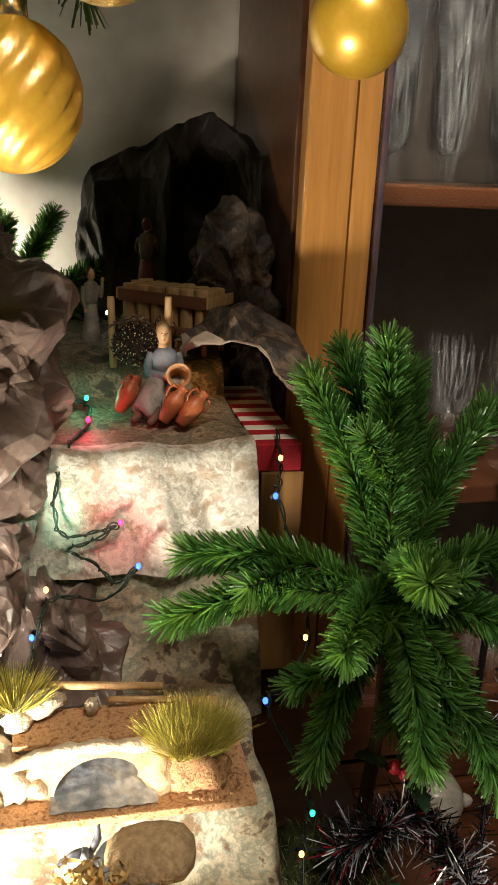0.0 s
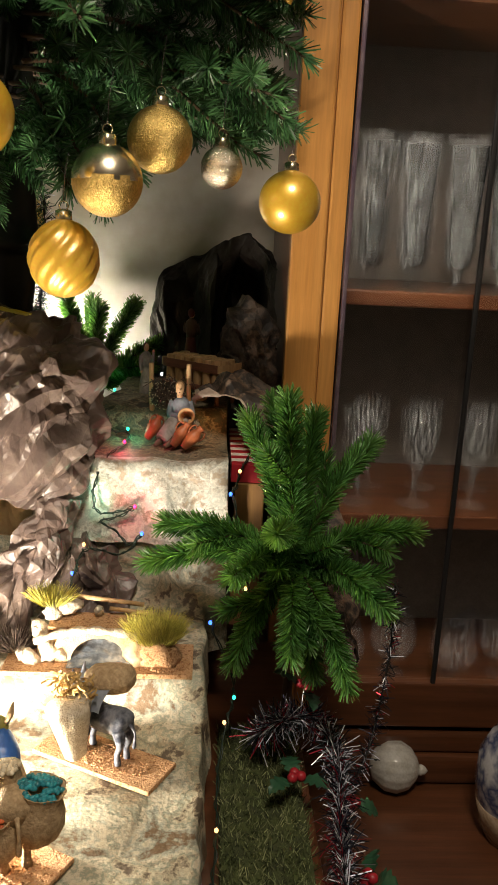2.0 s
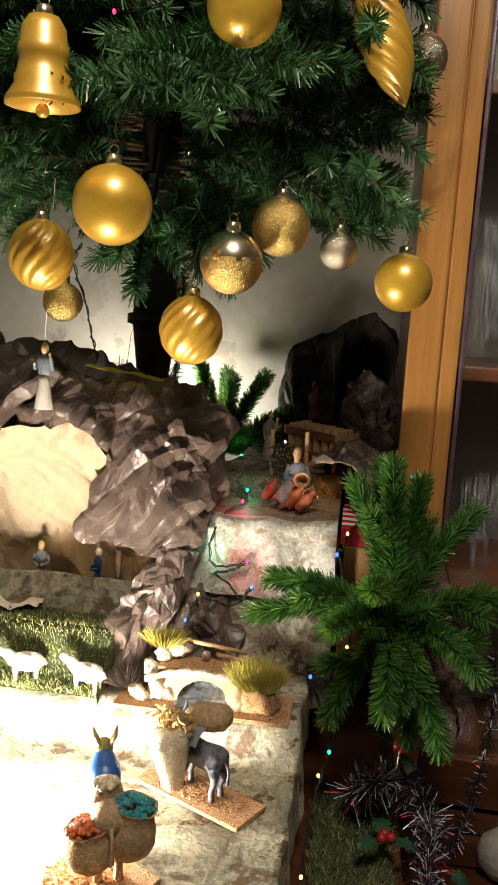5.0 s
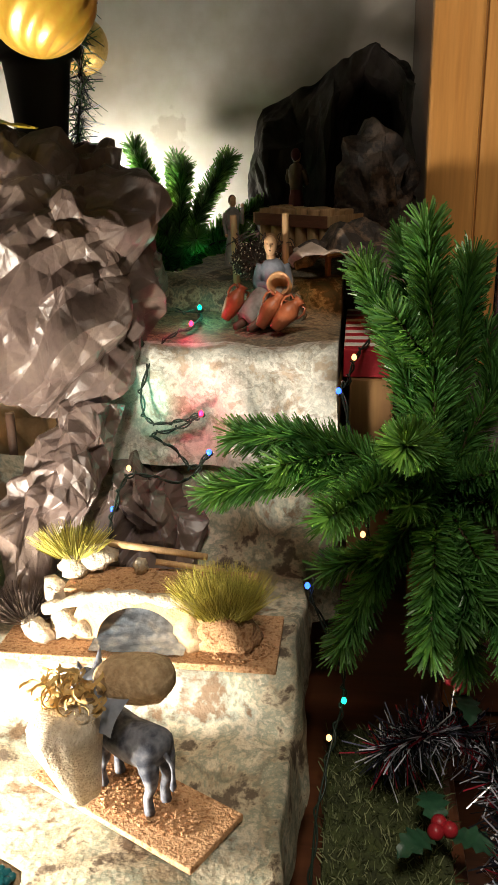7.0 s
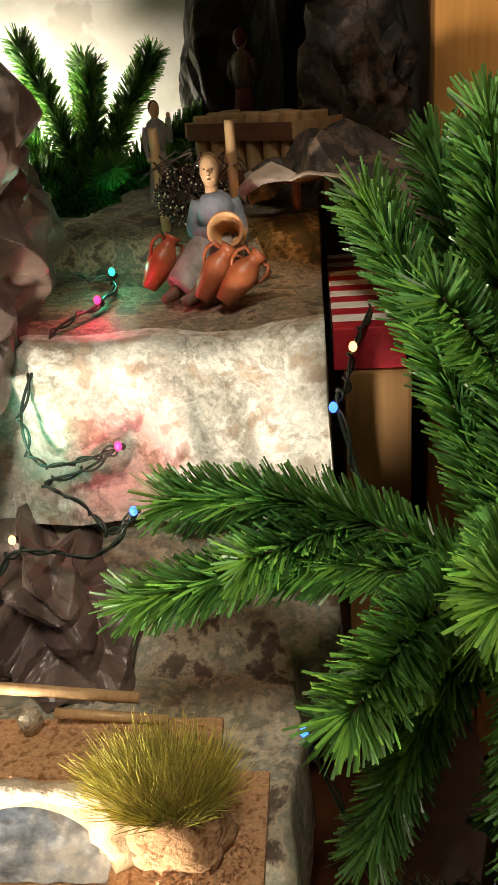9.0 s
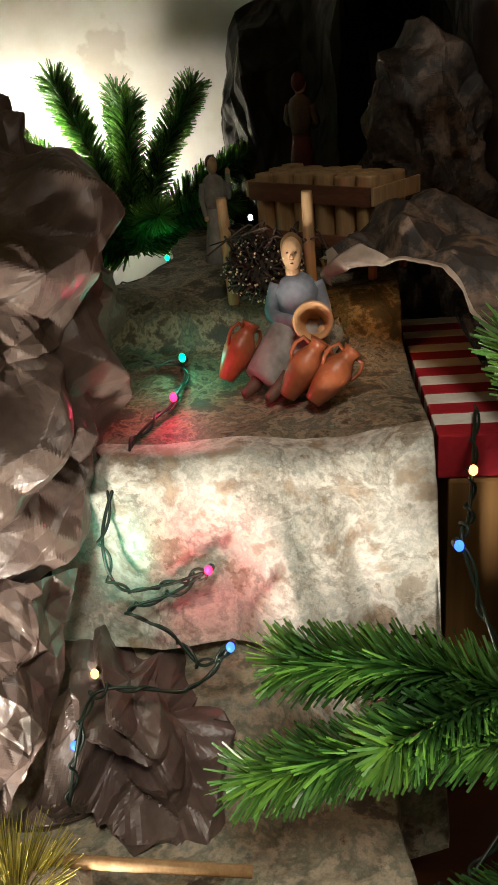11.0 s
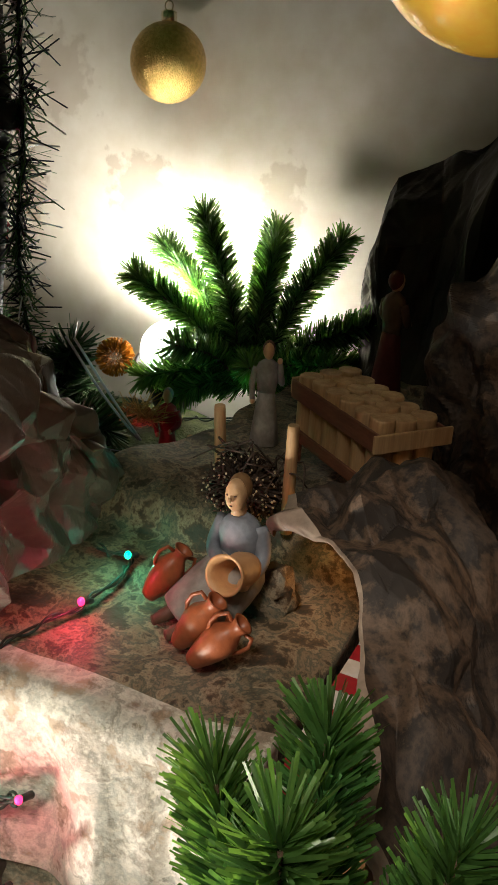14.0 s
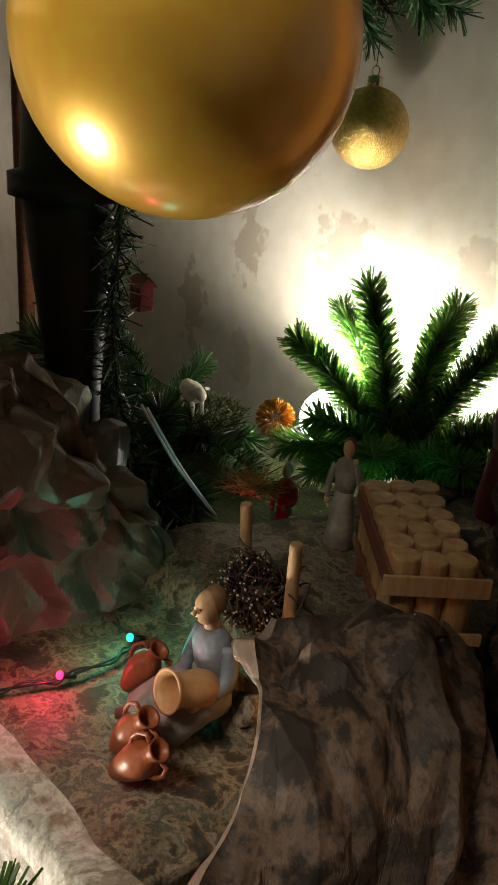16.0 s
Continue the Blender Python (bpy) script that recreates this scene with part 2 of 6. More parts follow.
GOLD_MATTE = material("gold_lacquer", (0.95, 0.56, 0.05), (0.90, 0.52, 0.045), 0.44, 0.38, bump=0.0, coat=1.0)
GOLD_MATTE.node_tree.nodes["Principled BSDF"].inputs["Coat Roughness"].default_value = 0.32
GOLD_MATTE.node_tree.nodes["Principled BSDF"].inputs["Coat IOR"].default_value = 2.0
GLITTER = material("glitter", (0.92, 0.66, 0.24), (0.72, 0.48, 0.14), 0.32, 1.0, scale=350, fine=700, bump=1.0, depth=0.0015)
SILVER = material("silver_glitter", (0.86, 0.78, 0.62), (0.7, 0.6, 0.45), 0.25, 1.0, scale=350, fine=600, bump=1.0, depth=0.0015)
MIRROR = material("silver_mirror", (0.92, 0.84, 0.66), (0.9, 0.82, 0.62), 0.24, 1.0, bump=0)
MOSS = random_tint(material("moss_blades", (0.33, 0.35, 0.17), (0.15, 0.19, 0.08), 0.85, bump=0))
MOSS_MAT = material("moss_mat", (0.07, 0.09, 0.025), (0.045, 0.055, 0.02), 0.95, scale=60, bump=0.8, depth=0.004)
GRASS_YELLOW = random_tint(material("yellow_grass", (0.56, 0.48, 0.09), (0.40, 0.38, 0.07), 0.8, bump=0), 0.5)
CORK = material("cork", (0.42, 0.22, 0.10), (0.28, 0.13, 0.05), 0.9, scale=260, fine=500, bump=0.9, depth=0.002, c3=(0.55, 0.33, 0.17))
STONE_WHITE = material("pale_stone", (0.62, 0.54, 0.42), (0.5, 0.40, 0.29), 0.9, scale=120, bump=0.8, depth=0.003)
SAND = material("sand_render", (0.55, 0.40, 0.24), (0.45, 0.30, 0.16), 0.95, scale=150, bump=0.8, depth=0.002)
STRAW = random_tint(material("straw", (0.60, 0.42, 0.16), (0.45, 0.29, 0.1), 0.8, bump=0))
PINE_WOOD = wood("pine_wood", (0.55, 0.36, 0.18), (0.42, 0.25, 0.11), 0.6, 0.0, (200, 200, 20))
RED_WOOD = wood("stained_wood", (0.24, 0.10, 0.055), (0.17, 0.07, 0.04), 0.55, 0.0, (40, 200, 200))
BARK = random_tint(material("twig_bark", (0.05, 0.032, 0.024), (0.10, 0.07, 0.05), 0.8))
TERRACOTTA = material("terracotta", (0.36, 0.105, 0.04), (0.24, 0.065, 0.025), 0.4, scale=60)
CLAY = material("pale_clay", (0.62, 0.36, 0.17), (0.5, 0.27, 0.12), 0.5)
SKIN = material("painted_flesh", (0.62, 0.40, 0.22), (0.55, 0.34, 0.18), 0.45)
BLUE_GREY = material("blue_grey_paint", (0.25, 0.28, 0.33), (0.17, 0.19, 0.23), 0.55, scale=90)
GREY = material("grey_paint", (0.36, 0.345, 0.32), (0.23, 0.215, 0.195), 0.6, scale=90)
DONKEY_GREY = material("donkey_grey", (0.025, 0.03, 0.048), (0.19, 0.20, 0.23), 0.7, scale=110)
WHITE = material("white_paint", (0.75, 0.72, 0.66), (0.65, 0.6, 0.52), 0.55, scale=80)
BURLAP = material("burlap", (0.52, 0.38, 0.22), (0.36, 0.245, 0.13), 0.9, scale=260, fine=500, bump=0.9, depth=0.0015)
BLUE = material("blue_paint", (0.04, 0.16, 0.48), (0.03, 0.10, 0.36), 0.35)
OLIVE = material("olive_paint", (0.28, 0.27, 0.06), (0.18, 0.17, 0.04), 0.5)
TURQ = random_tint(material("turquoise_bead", (0.04, 0.30, 0.34), (0.03, 0.22, 0.27), 0.3))
ORANGE = random_tint(material("orange_bead", (0.62, 0.16, 0.05), (0.5, 0.1, 0.04), 0.4))
CREAM = random_tint(material("cream_bead", (0.7, 0.6, 0.42), (0.6, 0.48, 0.3), 0.5))
RED = material("red_paint", (0.42, 0.02, 0.03), (0.3, 0.015, 0.025), 0.4)
MAROON = material("maroon_cloth", (0.14, 0.02, 0.02), (0.09, 0.015, 0.015), 0.6)
HAIR = material("light_brown_hair", (0.30, 0.17, 0.07), (0.20, 0.11, 0.05), 0.6, scale=300)
BROWN = material("brown_paint", (0.14, 0.075, 0.05), (0.09, 0.05, 0.03), 0.6)
TINSEL = random_tint(material("silver_tinsel", (0.88, 0.89, 0.95), (0.6, 0.62, 0.75), 0.3, 0.35, bump=0), 0.6)
TINSEL_RED = random_tint(material("red_tinsel", (0.45, 0.03, 0.05), (0.3, 0.02, 0.04), 0.3, 0.7, bump=0), 0.5)
TINSEL_DARK = random_tint(material("dark_tinsel", (0.03, 0.03, 0.06), (0.02, 0.03, 0.03), 0.3, 0.6, bump=0), 0.5)
LEAF = material("holly_green", (0.03, 0.10, 0.05), (0.02, 0.07, 0.035), 0.4)
SHELL = material("pearly_shell", (0.55, 0.54, 0.50), (0.45, 0.43, 0.38), 0.25, coat=0.5, scale=60)
WATER = material("painted_water", (0.13, 0.16, 0.20), (0.44, 0.49, 0.54), 0.25, scale=90, fine=160, coat=0.5, bump=0.5, c3=(0.22, 0.27, 0.33))
CABLE = material("cable_green", (0.015, 0.03, 0.02), None, 0.4, bump=0)
CAP_GOLD = material("cap_gold", (0.90, 0.82, 0.62), (0.8, 0.7, 0.5), 0.25, 1.0, bump=0)
GOLD.node_tree.nodes["Principled BSDF"].inputs["Coat Roughness"].default_value = 0.22
YELLOW = material("yellow_film", (0.55, 0.42, 0.05), (0.4, 0.3, 0.03), 0.3)
LED = {"red": glow("led_red", (1.0, 0.02, 0.10), 4), "green": glow("led_green", (0.03, 0.9, 0.45), 2.5), "blue": glow("led_blue", (0.03, 0.10, 1.0), 5), "warm": glow("led_warm", (1.0, 0.50, 0.16), 3), "white": glow("led_white", (0.85, 0.9, 1.0), 4)}
BULB = glow("lamp_glass", (1.0, 0.93, 0.82), 16)


# ---- builders ----
class Shape:
    """Collects vertices and faces; each face keeps the number of its material."""

    def __init__(self):
        self.v, self.f, self.k, self.smooth = [], [], [], []

    def add(self, v, f, m=None, k=0, smooth=True):
        o = len(self.v)
        self.v += [tuple(m @ Vector(p)) for p in v] if m else [tuple(p) for p in v]
        self.f += [tuple(o + i for i in q) for q in f]
        self.k += [k] * len(f)
        self.smooth += [smooth] * len(f)
        return self

    def box(self, size, m=None, bevel=0.0, k=0):
        bm = bmesh.new()
        bmesh.ops.create_cube(bm, size=1, matrix=Matrix.Diagonal((*size, 1)))
        if bevel:
            bmesh.ops.bevel(bm, geom=bm.edges[:], offset=bevel, segments=2, affect="EDGES", profile=0.6)
        bm.verts.index_update()
        self.add([q.co.copy() for q in bm.verts], [[x.index for x in q.verts] for q in bm.faces], m, k, False)
        bm.free()
        return self

    def lathe(self, profile, m=None, segs=24, k=0, twist=None):
        """profile: (radius, z) from the bottom up. twist(angle, z) scales the radius."""
        v, f = [], []
        for r, z in profile:
            for i in range(segs):
                a = 2 * math.pi * i / segs
                q = r * (twist(a, z) if twist else 1)
                v.append((q * math.cos(a), q * math.sin(a), z))
        for j in range(len(profile) - 1):
            for i in range(segs):
                a, b = j * segs + i, j * segs + (i + 1) % segs
                f.append((a, b, b + segs, a + segs))
        f.append(tuple(range(segs))[::-1])
        f.append(tuple((len(profile) - 1) * segs + i for i in range(segs)))
        self.add(v, f, m, k)
        self.smooth[-2:] = [False, False]
        return self

    def tube(self, pts, radii, segs=8, m=None, k=0):
        pts = [Vector(p) for p in pts]
        radii = radii if isinstance(radii, (list, tuple)) else [radii] * len(pts)
        v, f = [], []
        up = None
        for i, p in enumerate(pts):
            d = (pts[min(i + 1, len(pts) - 1)] - pts[max(i - 1, 0)]).normalized()
            if up is None:
                up = d.orthogonal().normalized()
            up = (up - d * up.dot(d))
            up = up.normalized() if up.length > 1e-6 else d.orthogonal().normalized()
            w = d.cross(up)
            for s in range(segs):
                a = 2 * math.pi * s / segs
                v.append(p + radii[i] * (math.cos(a) * up + math.sin(a) * w))
        for j in range(len(pts) - 1):
            for i in range(segs):
                a, b = j * segs + i, j * segs + (i + 1) % segs
                f.append((a, b, b + segs, a + segs))
        f.append(tuple(range(segs))[::-1])
        f.append(tuple((len(pts) - 1) * segs + i for i in range(segs)))
        return self.add(v, f, m, k)

    def ball(self, radii, m=None, segs=16, rings=10, k=0, rough=0.0, seed=0):
        v, f = [], []
        for j in range(rings + 1):
            b = math.pi * (j / rings - 0.5)
            for i in range(segs):
                a = 2 * math.pi * i / segs
                p = Vector((math.cos(a) * math.cos(b), math.sin(a) * math.cos(b), math.sin(b)))
                s = 1 + rough * noise.noise(p * 2.3 + Vector((seed * 3.1, seed * 1.7, 0)))
                v.append((p.x * radii[0] * s, p.y * radii[1] * s, p.z * radii[2] * s))
        for j in range(rings):
            for i in range(segs):
                a, b = j * segs + i, j * segs + (i + 1) % segs
                f.append((a, b, b + segs, a + segs))
        return self.add(v, f, m, k)

    def grid(self, fn, nu, nv, k=0, smooth=True):
        """A sheet of nu x nv cells; fn(u, v) gives places for u and v in 0..1."""
        pts = [[Vector(fn(i / nu, j / nv)) for i in range(nu + 1)] for j in range(nv + 1)]
        v = [p for row in pts for p in row]
        f = []
        for j in range(nv):
            for i in range(nu):
                f.append((j * (nu + 1) + i, j * (nu + 1) + i + 1, (j + 1) * (nu + 1) + i + 1, (j + 1) * (nu + 1) + i))
        return self.add(v, f, None, k, smooth)

    def sheet(self, fn, nu, nv, amount, size, seed, k=0, along=(0.2, 0.1, 1.0)):
        """A crumpled sheet: smooth places from fn(u, v), then crushed along the sheet's own normals."""
        p = fn if isinstance(fn, np.ndarray) else np.array([[tuple(fn(i / nu, j / nv)) for i in range(nu + 1)] for j in range(nv + 1)], dtype=float)
        n = np.cross(np.gradient(p, axis=1), np.gradient(p, axis=0))
        n /= np.linalg.norm(n, axis=2, keepdims=True) + 1e-9
        v = crush(p.reshape(-1, 3), n.reshape(-1, 3), amount, size, seed, along)
        w = nu + 1
        f = [(j * w + i, j * w + i + 1, (j + 1) * w + i + 1, (j + 1) * w + i) for j in range(nv) for i in range(nu)]
        return self.add(v.tolist(), f, None, k, False)

    def blade(self, p, d, w, length, k=0, tip=0.5, bend=0.0):
        """A thin leaf at p along d."""
        d = Vector(d).normalized()
        s = d.cross(Vector((random.random() - 0.5, random.random() - 0.5, random.random() - 0.5)))
        s = s.normalized() * w / 2 if s.length > 1e-6 else d.orthogonal() * w / 2
        p = Vector(p)
        e = p + d * length + Vector((0, 0, -bend * length))
        return self.add([p - s, p + s, e + s * tip, e - s * tip], [(0, 1, 2, 3)], None, k, False)

    def mesh(self, name, mats):
        me = bpy.data.meshes.new(name)
        me.from_pydata(self.v, [], self.f)
        for x in mats if isinstance(mats, (list, tuple)) else [mats]:
            me.materials.append(x)
        me.polygons.foreach_set("material_index", self.k)
        me.polygons.foreach_set("use_smooth", self.smooth)
        me.update()
        return me


def thing(name, shape, mats, label, category, m=None, group="", kind=""):
    ob = new(name, shape.mesh(name, mats))
    if m:
        ob.matrix_world = m
    return tagged(ob, label, category, group, kind)


def root(name, m, label, category, group="", kind=""):
    ob = new(name)
    ob.empty_display_size = 0.02
    ob.matrix_world = m
    return tagged(ob, label, category, group, kind)


def part(name, shape, mats, parent, label=""):
    ob = new(name, shape.mesh(name, mats))
    ob.parent = parent
    return tagged(ob, label)


def structure(name, shape, mats, label, category=""):
    return thing(name, shape, mats, label, category or name.split("_")[0], None, "", "structure")


TABLE = np.random.RandomState(7).uniform(-1, 1, 4096)


def bend(t, row):
    """A line of random heights joined straight: one family of parallel creases."""
    i = math.floor(t)
    a, b = TABLE[(i * 37 + row * 411) & 4095], TABLE[(i * 37 + 37 + row * 411) & 4095]
    return a + (b - a) * (t - i)


def facets(p, size, seed, along=(0.2, 0.1, 1.0)):
    """Heights of long flat facets between sharp straight creases, about -1 to 1, for an array of places."""
    d = Vector(along).normalized() + 0.55 * Vector((math.sin(3.1 * seed), math.sin(5.7 * seed + 1), math.sin(2.3 * seed + 2)))
    d.normalize()
    o = d.orthogonal().normalized()
    o = (Matrix.Rotation(1.9 * seed, 3, d) @ o).normalized()
    turn = np.array((o, d, d.cross(o))).T
    q = p @ turn / size * np.array((1.25, 0.5, 1.0)) + seed * np.array((7.3, 3.9, 5.1))
    q = q + 0.4 * np.sin(q[:, [1, 2, 0]] * 0.6 + seed)
    c = np.floor(q).astype(np.int64)
    f = q - c
    order = np.argsort(-f, axis=1)
    rows = np.arange(len(q))

    def height(k):
        return TABLE[((k[:, 0] * 7841) ^ (k[:, 1] * 1327) ^ (k[:, 2] * 3571)) & 4095]

    v = height(c)
    total = v.copy()
    for step in range(3):
        n = order[:, step]
        c[rows, n] += 1
        w = height(c)
        total += (w - v) * f[rows, n]
        v = w
    return total


def crumple(p, size, seed, along):
    """Crushed paper: long folds with sharp crests, broken by two finer sets of creases."""
    folds = 0.55 * facets(p, size * 1.3, seed, along) + 0.40 * (0.7 - 2 * abs(facets(p, size * 0.9, seed + 5.3, along)))
    return folds + 0.30 * facets(p, size * 0.5, seed + 1.7, along) + 0.11 * facets(p, size * 0.24, seed + 3.1, along)


def crush(p, n, amount, size, seed, along):
    """Moves an array of places with normals n outwards and sideways into folds."""
    t = np.cross(n, np.array((0.31, 0.52, 0.79)))
    t /= np.linalg.norm(t, axis=1, keepdims=True) + 1e-9
    b = np.cross(n, t)
    h = [crumple(p, size, seed, along)[:, None], facets(p, size * 0.9, seed + 11)[:, None], facets(p, size * 0.9, seed + 23)[:, None]]
    return p + amount * (n * h[0] + 0.3 * t * h[1] + 0.3 * b * h[2])


def wrinkle(p, size, seed):
    """One small fold height at a single place."""
    x, y, z = p[0] / size + seed, p[1] / size + 0.7 * seed, p[2] / size
    return 0.7 * bend(x + 0.6 * y + 0.5 * math.sin(y), 3) + 0.6 * bend(1.3 * y - 0.5 * x + 0.8 * z, 8) + 0.3 * bend(2.9 * x - 1.7 * y + z, 5)


def smooth01(x):
    x = min(1.0, max(0.0, x))
    return x * x * (3 - 2 * x)


def profile_at(points, s):
    """A polyline's place at s in 0..1 of its length."""
    pts = [Vector(p) for p in points]
    lens = [(b - a).length for a, b in zip(pts, pts[1:])]
    s *= sum(lens)
    for a, b, n in zip(pts, pts[1:], lens):
        if s <= n or b is pts[-1]:
            return a.lerp(b, min(1, s / n))
        s -= n
    return pts[-1]


def catmull(points, n):
    """n + 1 places on a smooth line through the points."""
    p = [Vector(q) for q in points]
    p = [2 * p[0] - p[1]] + p + [2 * p[-1] - p[-2]]
    out = []
    m = len(p) - 3
    for i in range(n + 1):
        s = i / n * m
        j = min(int(s), m - 1)
        t = s - j
        a, b, c, d = p[j : j + 4]
        out.append(0.5 * (2 * b + (c - a) * t + (2 * a - 5 * b + 4 * c - d) * t * t + (3 * b - a - 3 * c + d) * t**3))
    return out


# ---- room ----
WALL_Y = 1.006
structure("floor", Shape().box((5.2, 5.2, 0.1), pose(0.4, -1.3, -0.05)), FLOOR, "dark wooden floor of the living room")
structure("ceiling", Shape().box((5.2, 5.2, 0.1), pose(0.4, -1.3, 2.65)), PLASTER, "plain plastered ceiling")
structure("wall_north", Shape().box((5.2, 0.12, 2.6), pose(0.4, WALL_Y + 0.06, 1.3)), PLASTER, "off-white plastered wall with faint damp stains")
structure("wall_south", Shape().box((5.2, 0.12, 2.6), pose(0.4, -3.6, 1.3)), PLASTER, "plain plastered wall behind the camera")
structure("wall_west", Shape().box((0.12, 4.6, 2.6), pose(-2.0, -1.3, 1.3)), PLASTER, "plain plastered side wall")
structure("wall_east", Shape().box((0.12, 4.6, 2.6), pose(2.8, -1.3, 1.3)), PLASTER, "plain plastered side wall")

# ---- china cabinet ----
CX0, CX1, CY0, CY1 = 0.212, 1.32, 0.668, 1.0
cab = root("china_cabinet", pose(0, 0, 0), "honey oak china cabinet with glazed doors full of glassware", "cabinet")
part("side_panel", Shape().box((0.02, 0.28, 1.7), pose(CX0 + 0.012, 0.852, 1.48), 0.002), DARK_OAK, cab, "red-brown side panel")
part("side_panel", Shape().box((0.02, 0.28, 1.7), pose(CX1 - 0.012, 0.852, 1.48), 0.002), DARK_OAK, cab)
part("back_panel", Shape().box((CX1 - CX0 - 0.05, 0.012, 1.7), pose((CX0 + CX1) / 2, 0.985, 1.48)), INSIDE, cab, "dark inner back panel")
part("top_panel", Shape().box((CX1 - CX0 + 0.04, 0.36, 0.04), pose((CX0 + CX1) / 2, 0.83, 2.35), 0.006), OAK, cab)
for z in (0.735, 1.02, 1.325, 1.69, 2.05):
    part("shelf", Shape().box((CX1 - CX0 - 0.05, 0.27, 0.02), pose((CX0 + CX1) / 2, 0.84, z), 0.003), DARK_OAK, cab, "polished wooden shelf")


def cabinet_door(x0, x1, hinge):
    """A framed glass door with a grooved stile and a metal bead."""
    d = new("door")
    d.parent = cab
    z0, z1, w, y, t = 0.72, 2.3, 0.068, 0.679, 0.022
    for x, s in ((x0 + w / 2, 1), (x1 - w / 2, -1)):
        part("stile", Shape().box((w * 0.62, t, z1 - z0), pose(x - s * w * 0.19, y, (z0 + z1) / 2), 0.003).box((w * 0.33, t * 0.8, z1 - z0), pose(x + s * w * 0.31, y + 0.001, (z0 + z1) / 2), 0.004).box((w * 0.07, t * 0.5, z1 - z0), pose(x + s * w * 0.13, y + 0.003, (z0 + z1) / 2)), OAK, d)
        part("bead", Shape().box((0.006, 0.008, z1 - z0 - 0.1), pose(x + s * (w / 2 + 0.003), y - 0.006, (z0 + z1) / 2), 0.002), BEAD, d, "thin metal bead")
    for z in (z0 + 0.035, z1 - 0.035):
        part("rail", Shape().box((x1 - x0 - 2 * w, t, 0.07), pose((x0 + x1) / 2, y, z), 0.003), DARK_OAK, d)
    pane = part("pane", Shape().box((x1 - x0 - 2 * w, 0.004, z1 - z0 - 0.14), pose((x0 + x1) / 2, y + 0.004, (z0 + z1) / 2)), GLASS_PANE, d)
    pane.visible_shadow = False


cabinet_door(CX0, 0.76, -1)
cabinet_door(0.77, CX1, 1)
part("mullion", Shape().box((0.007, 0.006, 1.45), pose(0.452, 0.672, 1.51), 0.002), BLACK, cab, "dark vertical glazing bar")
base = root("sideboard_base", pose(0, 0, 0), "red-brown wooden sideboard under the glazed cabinet", "sideboard")
part("carcass", Shape().box((CX1 - 0.245, 0.56, 0.58), pose((CX1 + 0.245) / 2, 0.70, 0.29), 0.004), DARK_OAK, base)
part("counter_top", Shape().box((CX1 - 0.235, 0.605, 0.03), pose((CX1 + 0.24) / 2, 0.69, 0.615), 0.006), DARK_OAK, base, "polished red-brown counter top")
part("moulding", Shape().box((CX1 - 0.25, 0.025, 0.045), pose((CX1 + 0.24) / 2, 0.672, 0.655), 0.006).box((CX1 - 0.25, 0.018, 0.03), pose((CX1 + 0.24) / 2, 0.676, 0.695), 0.005), DARK_OAK, base)
for x in (0.45, 0.83, 1.15):
    dr = part("drawer_front", Shape().box((0.33, 0.018, 0.14), pose(x - 0.02, 0.412, 0.515), 0.005), DARK_OAK, base)
    part("drawer_knob", Shape().lathe([(0.006, 0), (0.006, 0.012), (0.013, 0.018), (0.011, 0.026), (0.003, 0.029)], pose(x - 0.02, 0.403, 0.515, 90), 14), BEAD, dr)


def flute_glass(h, r):
    g = root("stem_glass", pose(0, 0, 0), "clear cut-crystal stem glass on a cabinet shelf", "glass", "glasses in the cabinet")
    t = 0.0012
    if h > 0.15:
        outer = [(r * 0.95, 0), (r * 0.9, 0.002), (0.006, 0.005), (0.0045, 0.012), (0.007, 0.016), (0.0045, 0.020), (r * 0.5, 0.024), (r * 0.82, 0.031), (r * 0.97, 0.042), (r * 1.06, 0.06), (r * 1.6, h)]
        inner = [(r * 1.6 - t, h), (r * 1.06 - t, 0.06), (r * 0.95 - t, 0.043), (r * 0.75 - t, 0.033), (0.001, 0.027)]
    else:
        s = 0.3 * h
        outer = [(r * 0.9, 0), (r * 0.85, 0.002), (0.006, 0.006), (0.004, s * 0.5), (0.005, s), (r * 0.62, s + 0.12 * h), (r * 0.92, s + 0.3 * h), (r, h)]
        inner = [(r - t, h), (r * 0.92 - t, s + 0.3 * h), (r * 0.62 - t, s + 0.13 * h), (0.001, s + 0.02 * h)]
    part("bowl", Shape().lathe(outer + inner, None, 44, 0, lambda a, z: 1 + (0.03 * math.cos(11 * a) if 0.55 * h < z < 0.9 * h else 0)), CRYSTAL, g)
    return g


tall = flute_glass(0.195, 0.0180)
tall.matrix_world = pose(0.312, 0.725, 1.336)
for i in range(8):
    for j in range(3):
        if i + j:
            copy_thing(tall, pose(0.312 + 0.062 * i + 0.022 * j, 0.725 + 0.062 * j + 0.006 * (i % 2), 1.336, 0, 0, 40 * i))
wide = flute_glass(0.140, 0.029)
wide.matrix_world = pose(0.335, 0.755, 1.031)
for i in range(7):
    for j in range(2):
        if i + j:
            copy_thing(wide, pose(0.335 + 0.083 * i + 0.03 * j, 0.755 + 0.085 * j, 1.031, 0, 0, 31 * i))
tumbler = root("brandy_glass", pose(0.33, 0.75, 0.746), "round clear brandy glass on the low shelf", "glass", "glasses in the cabinet")
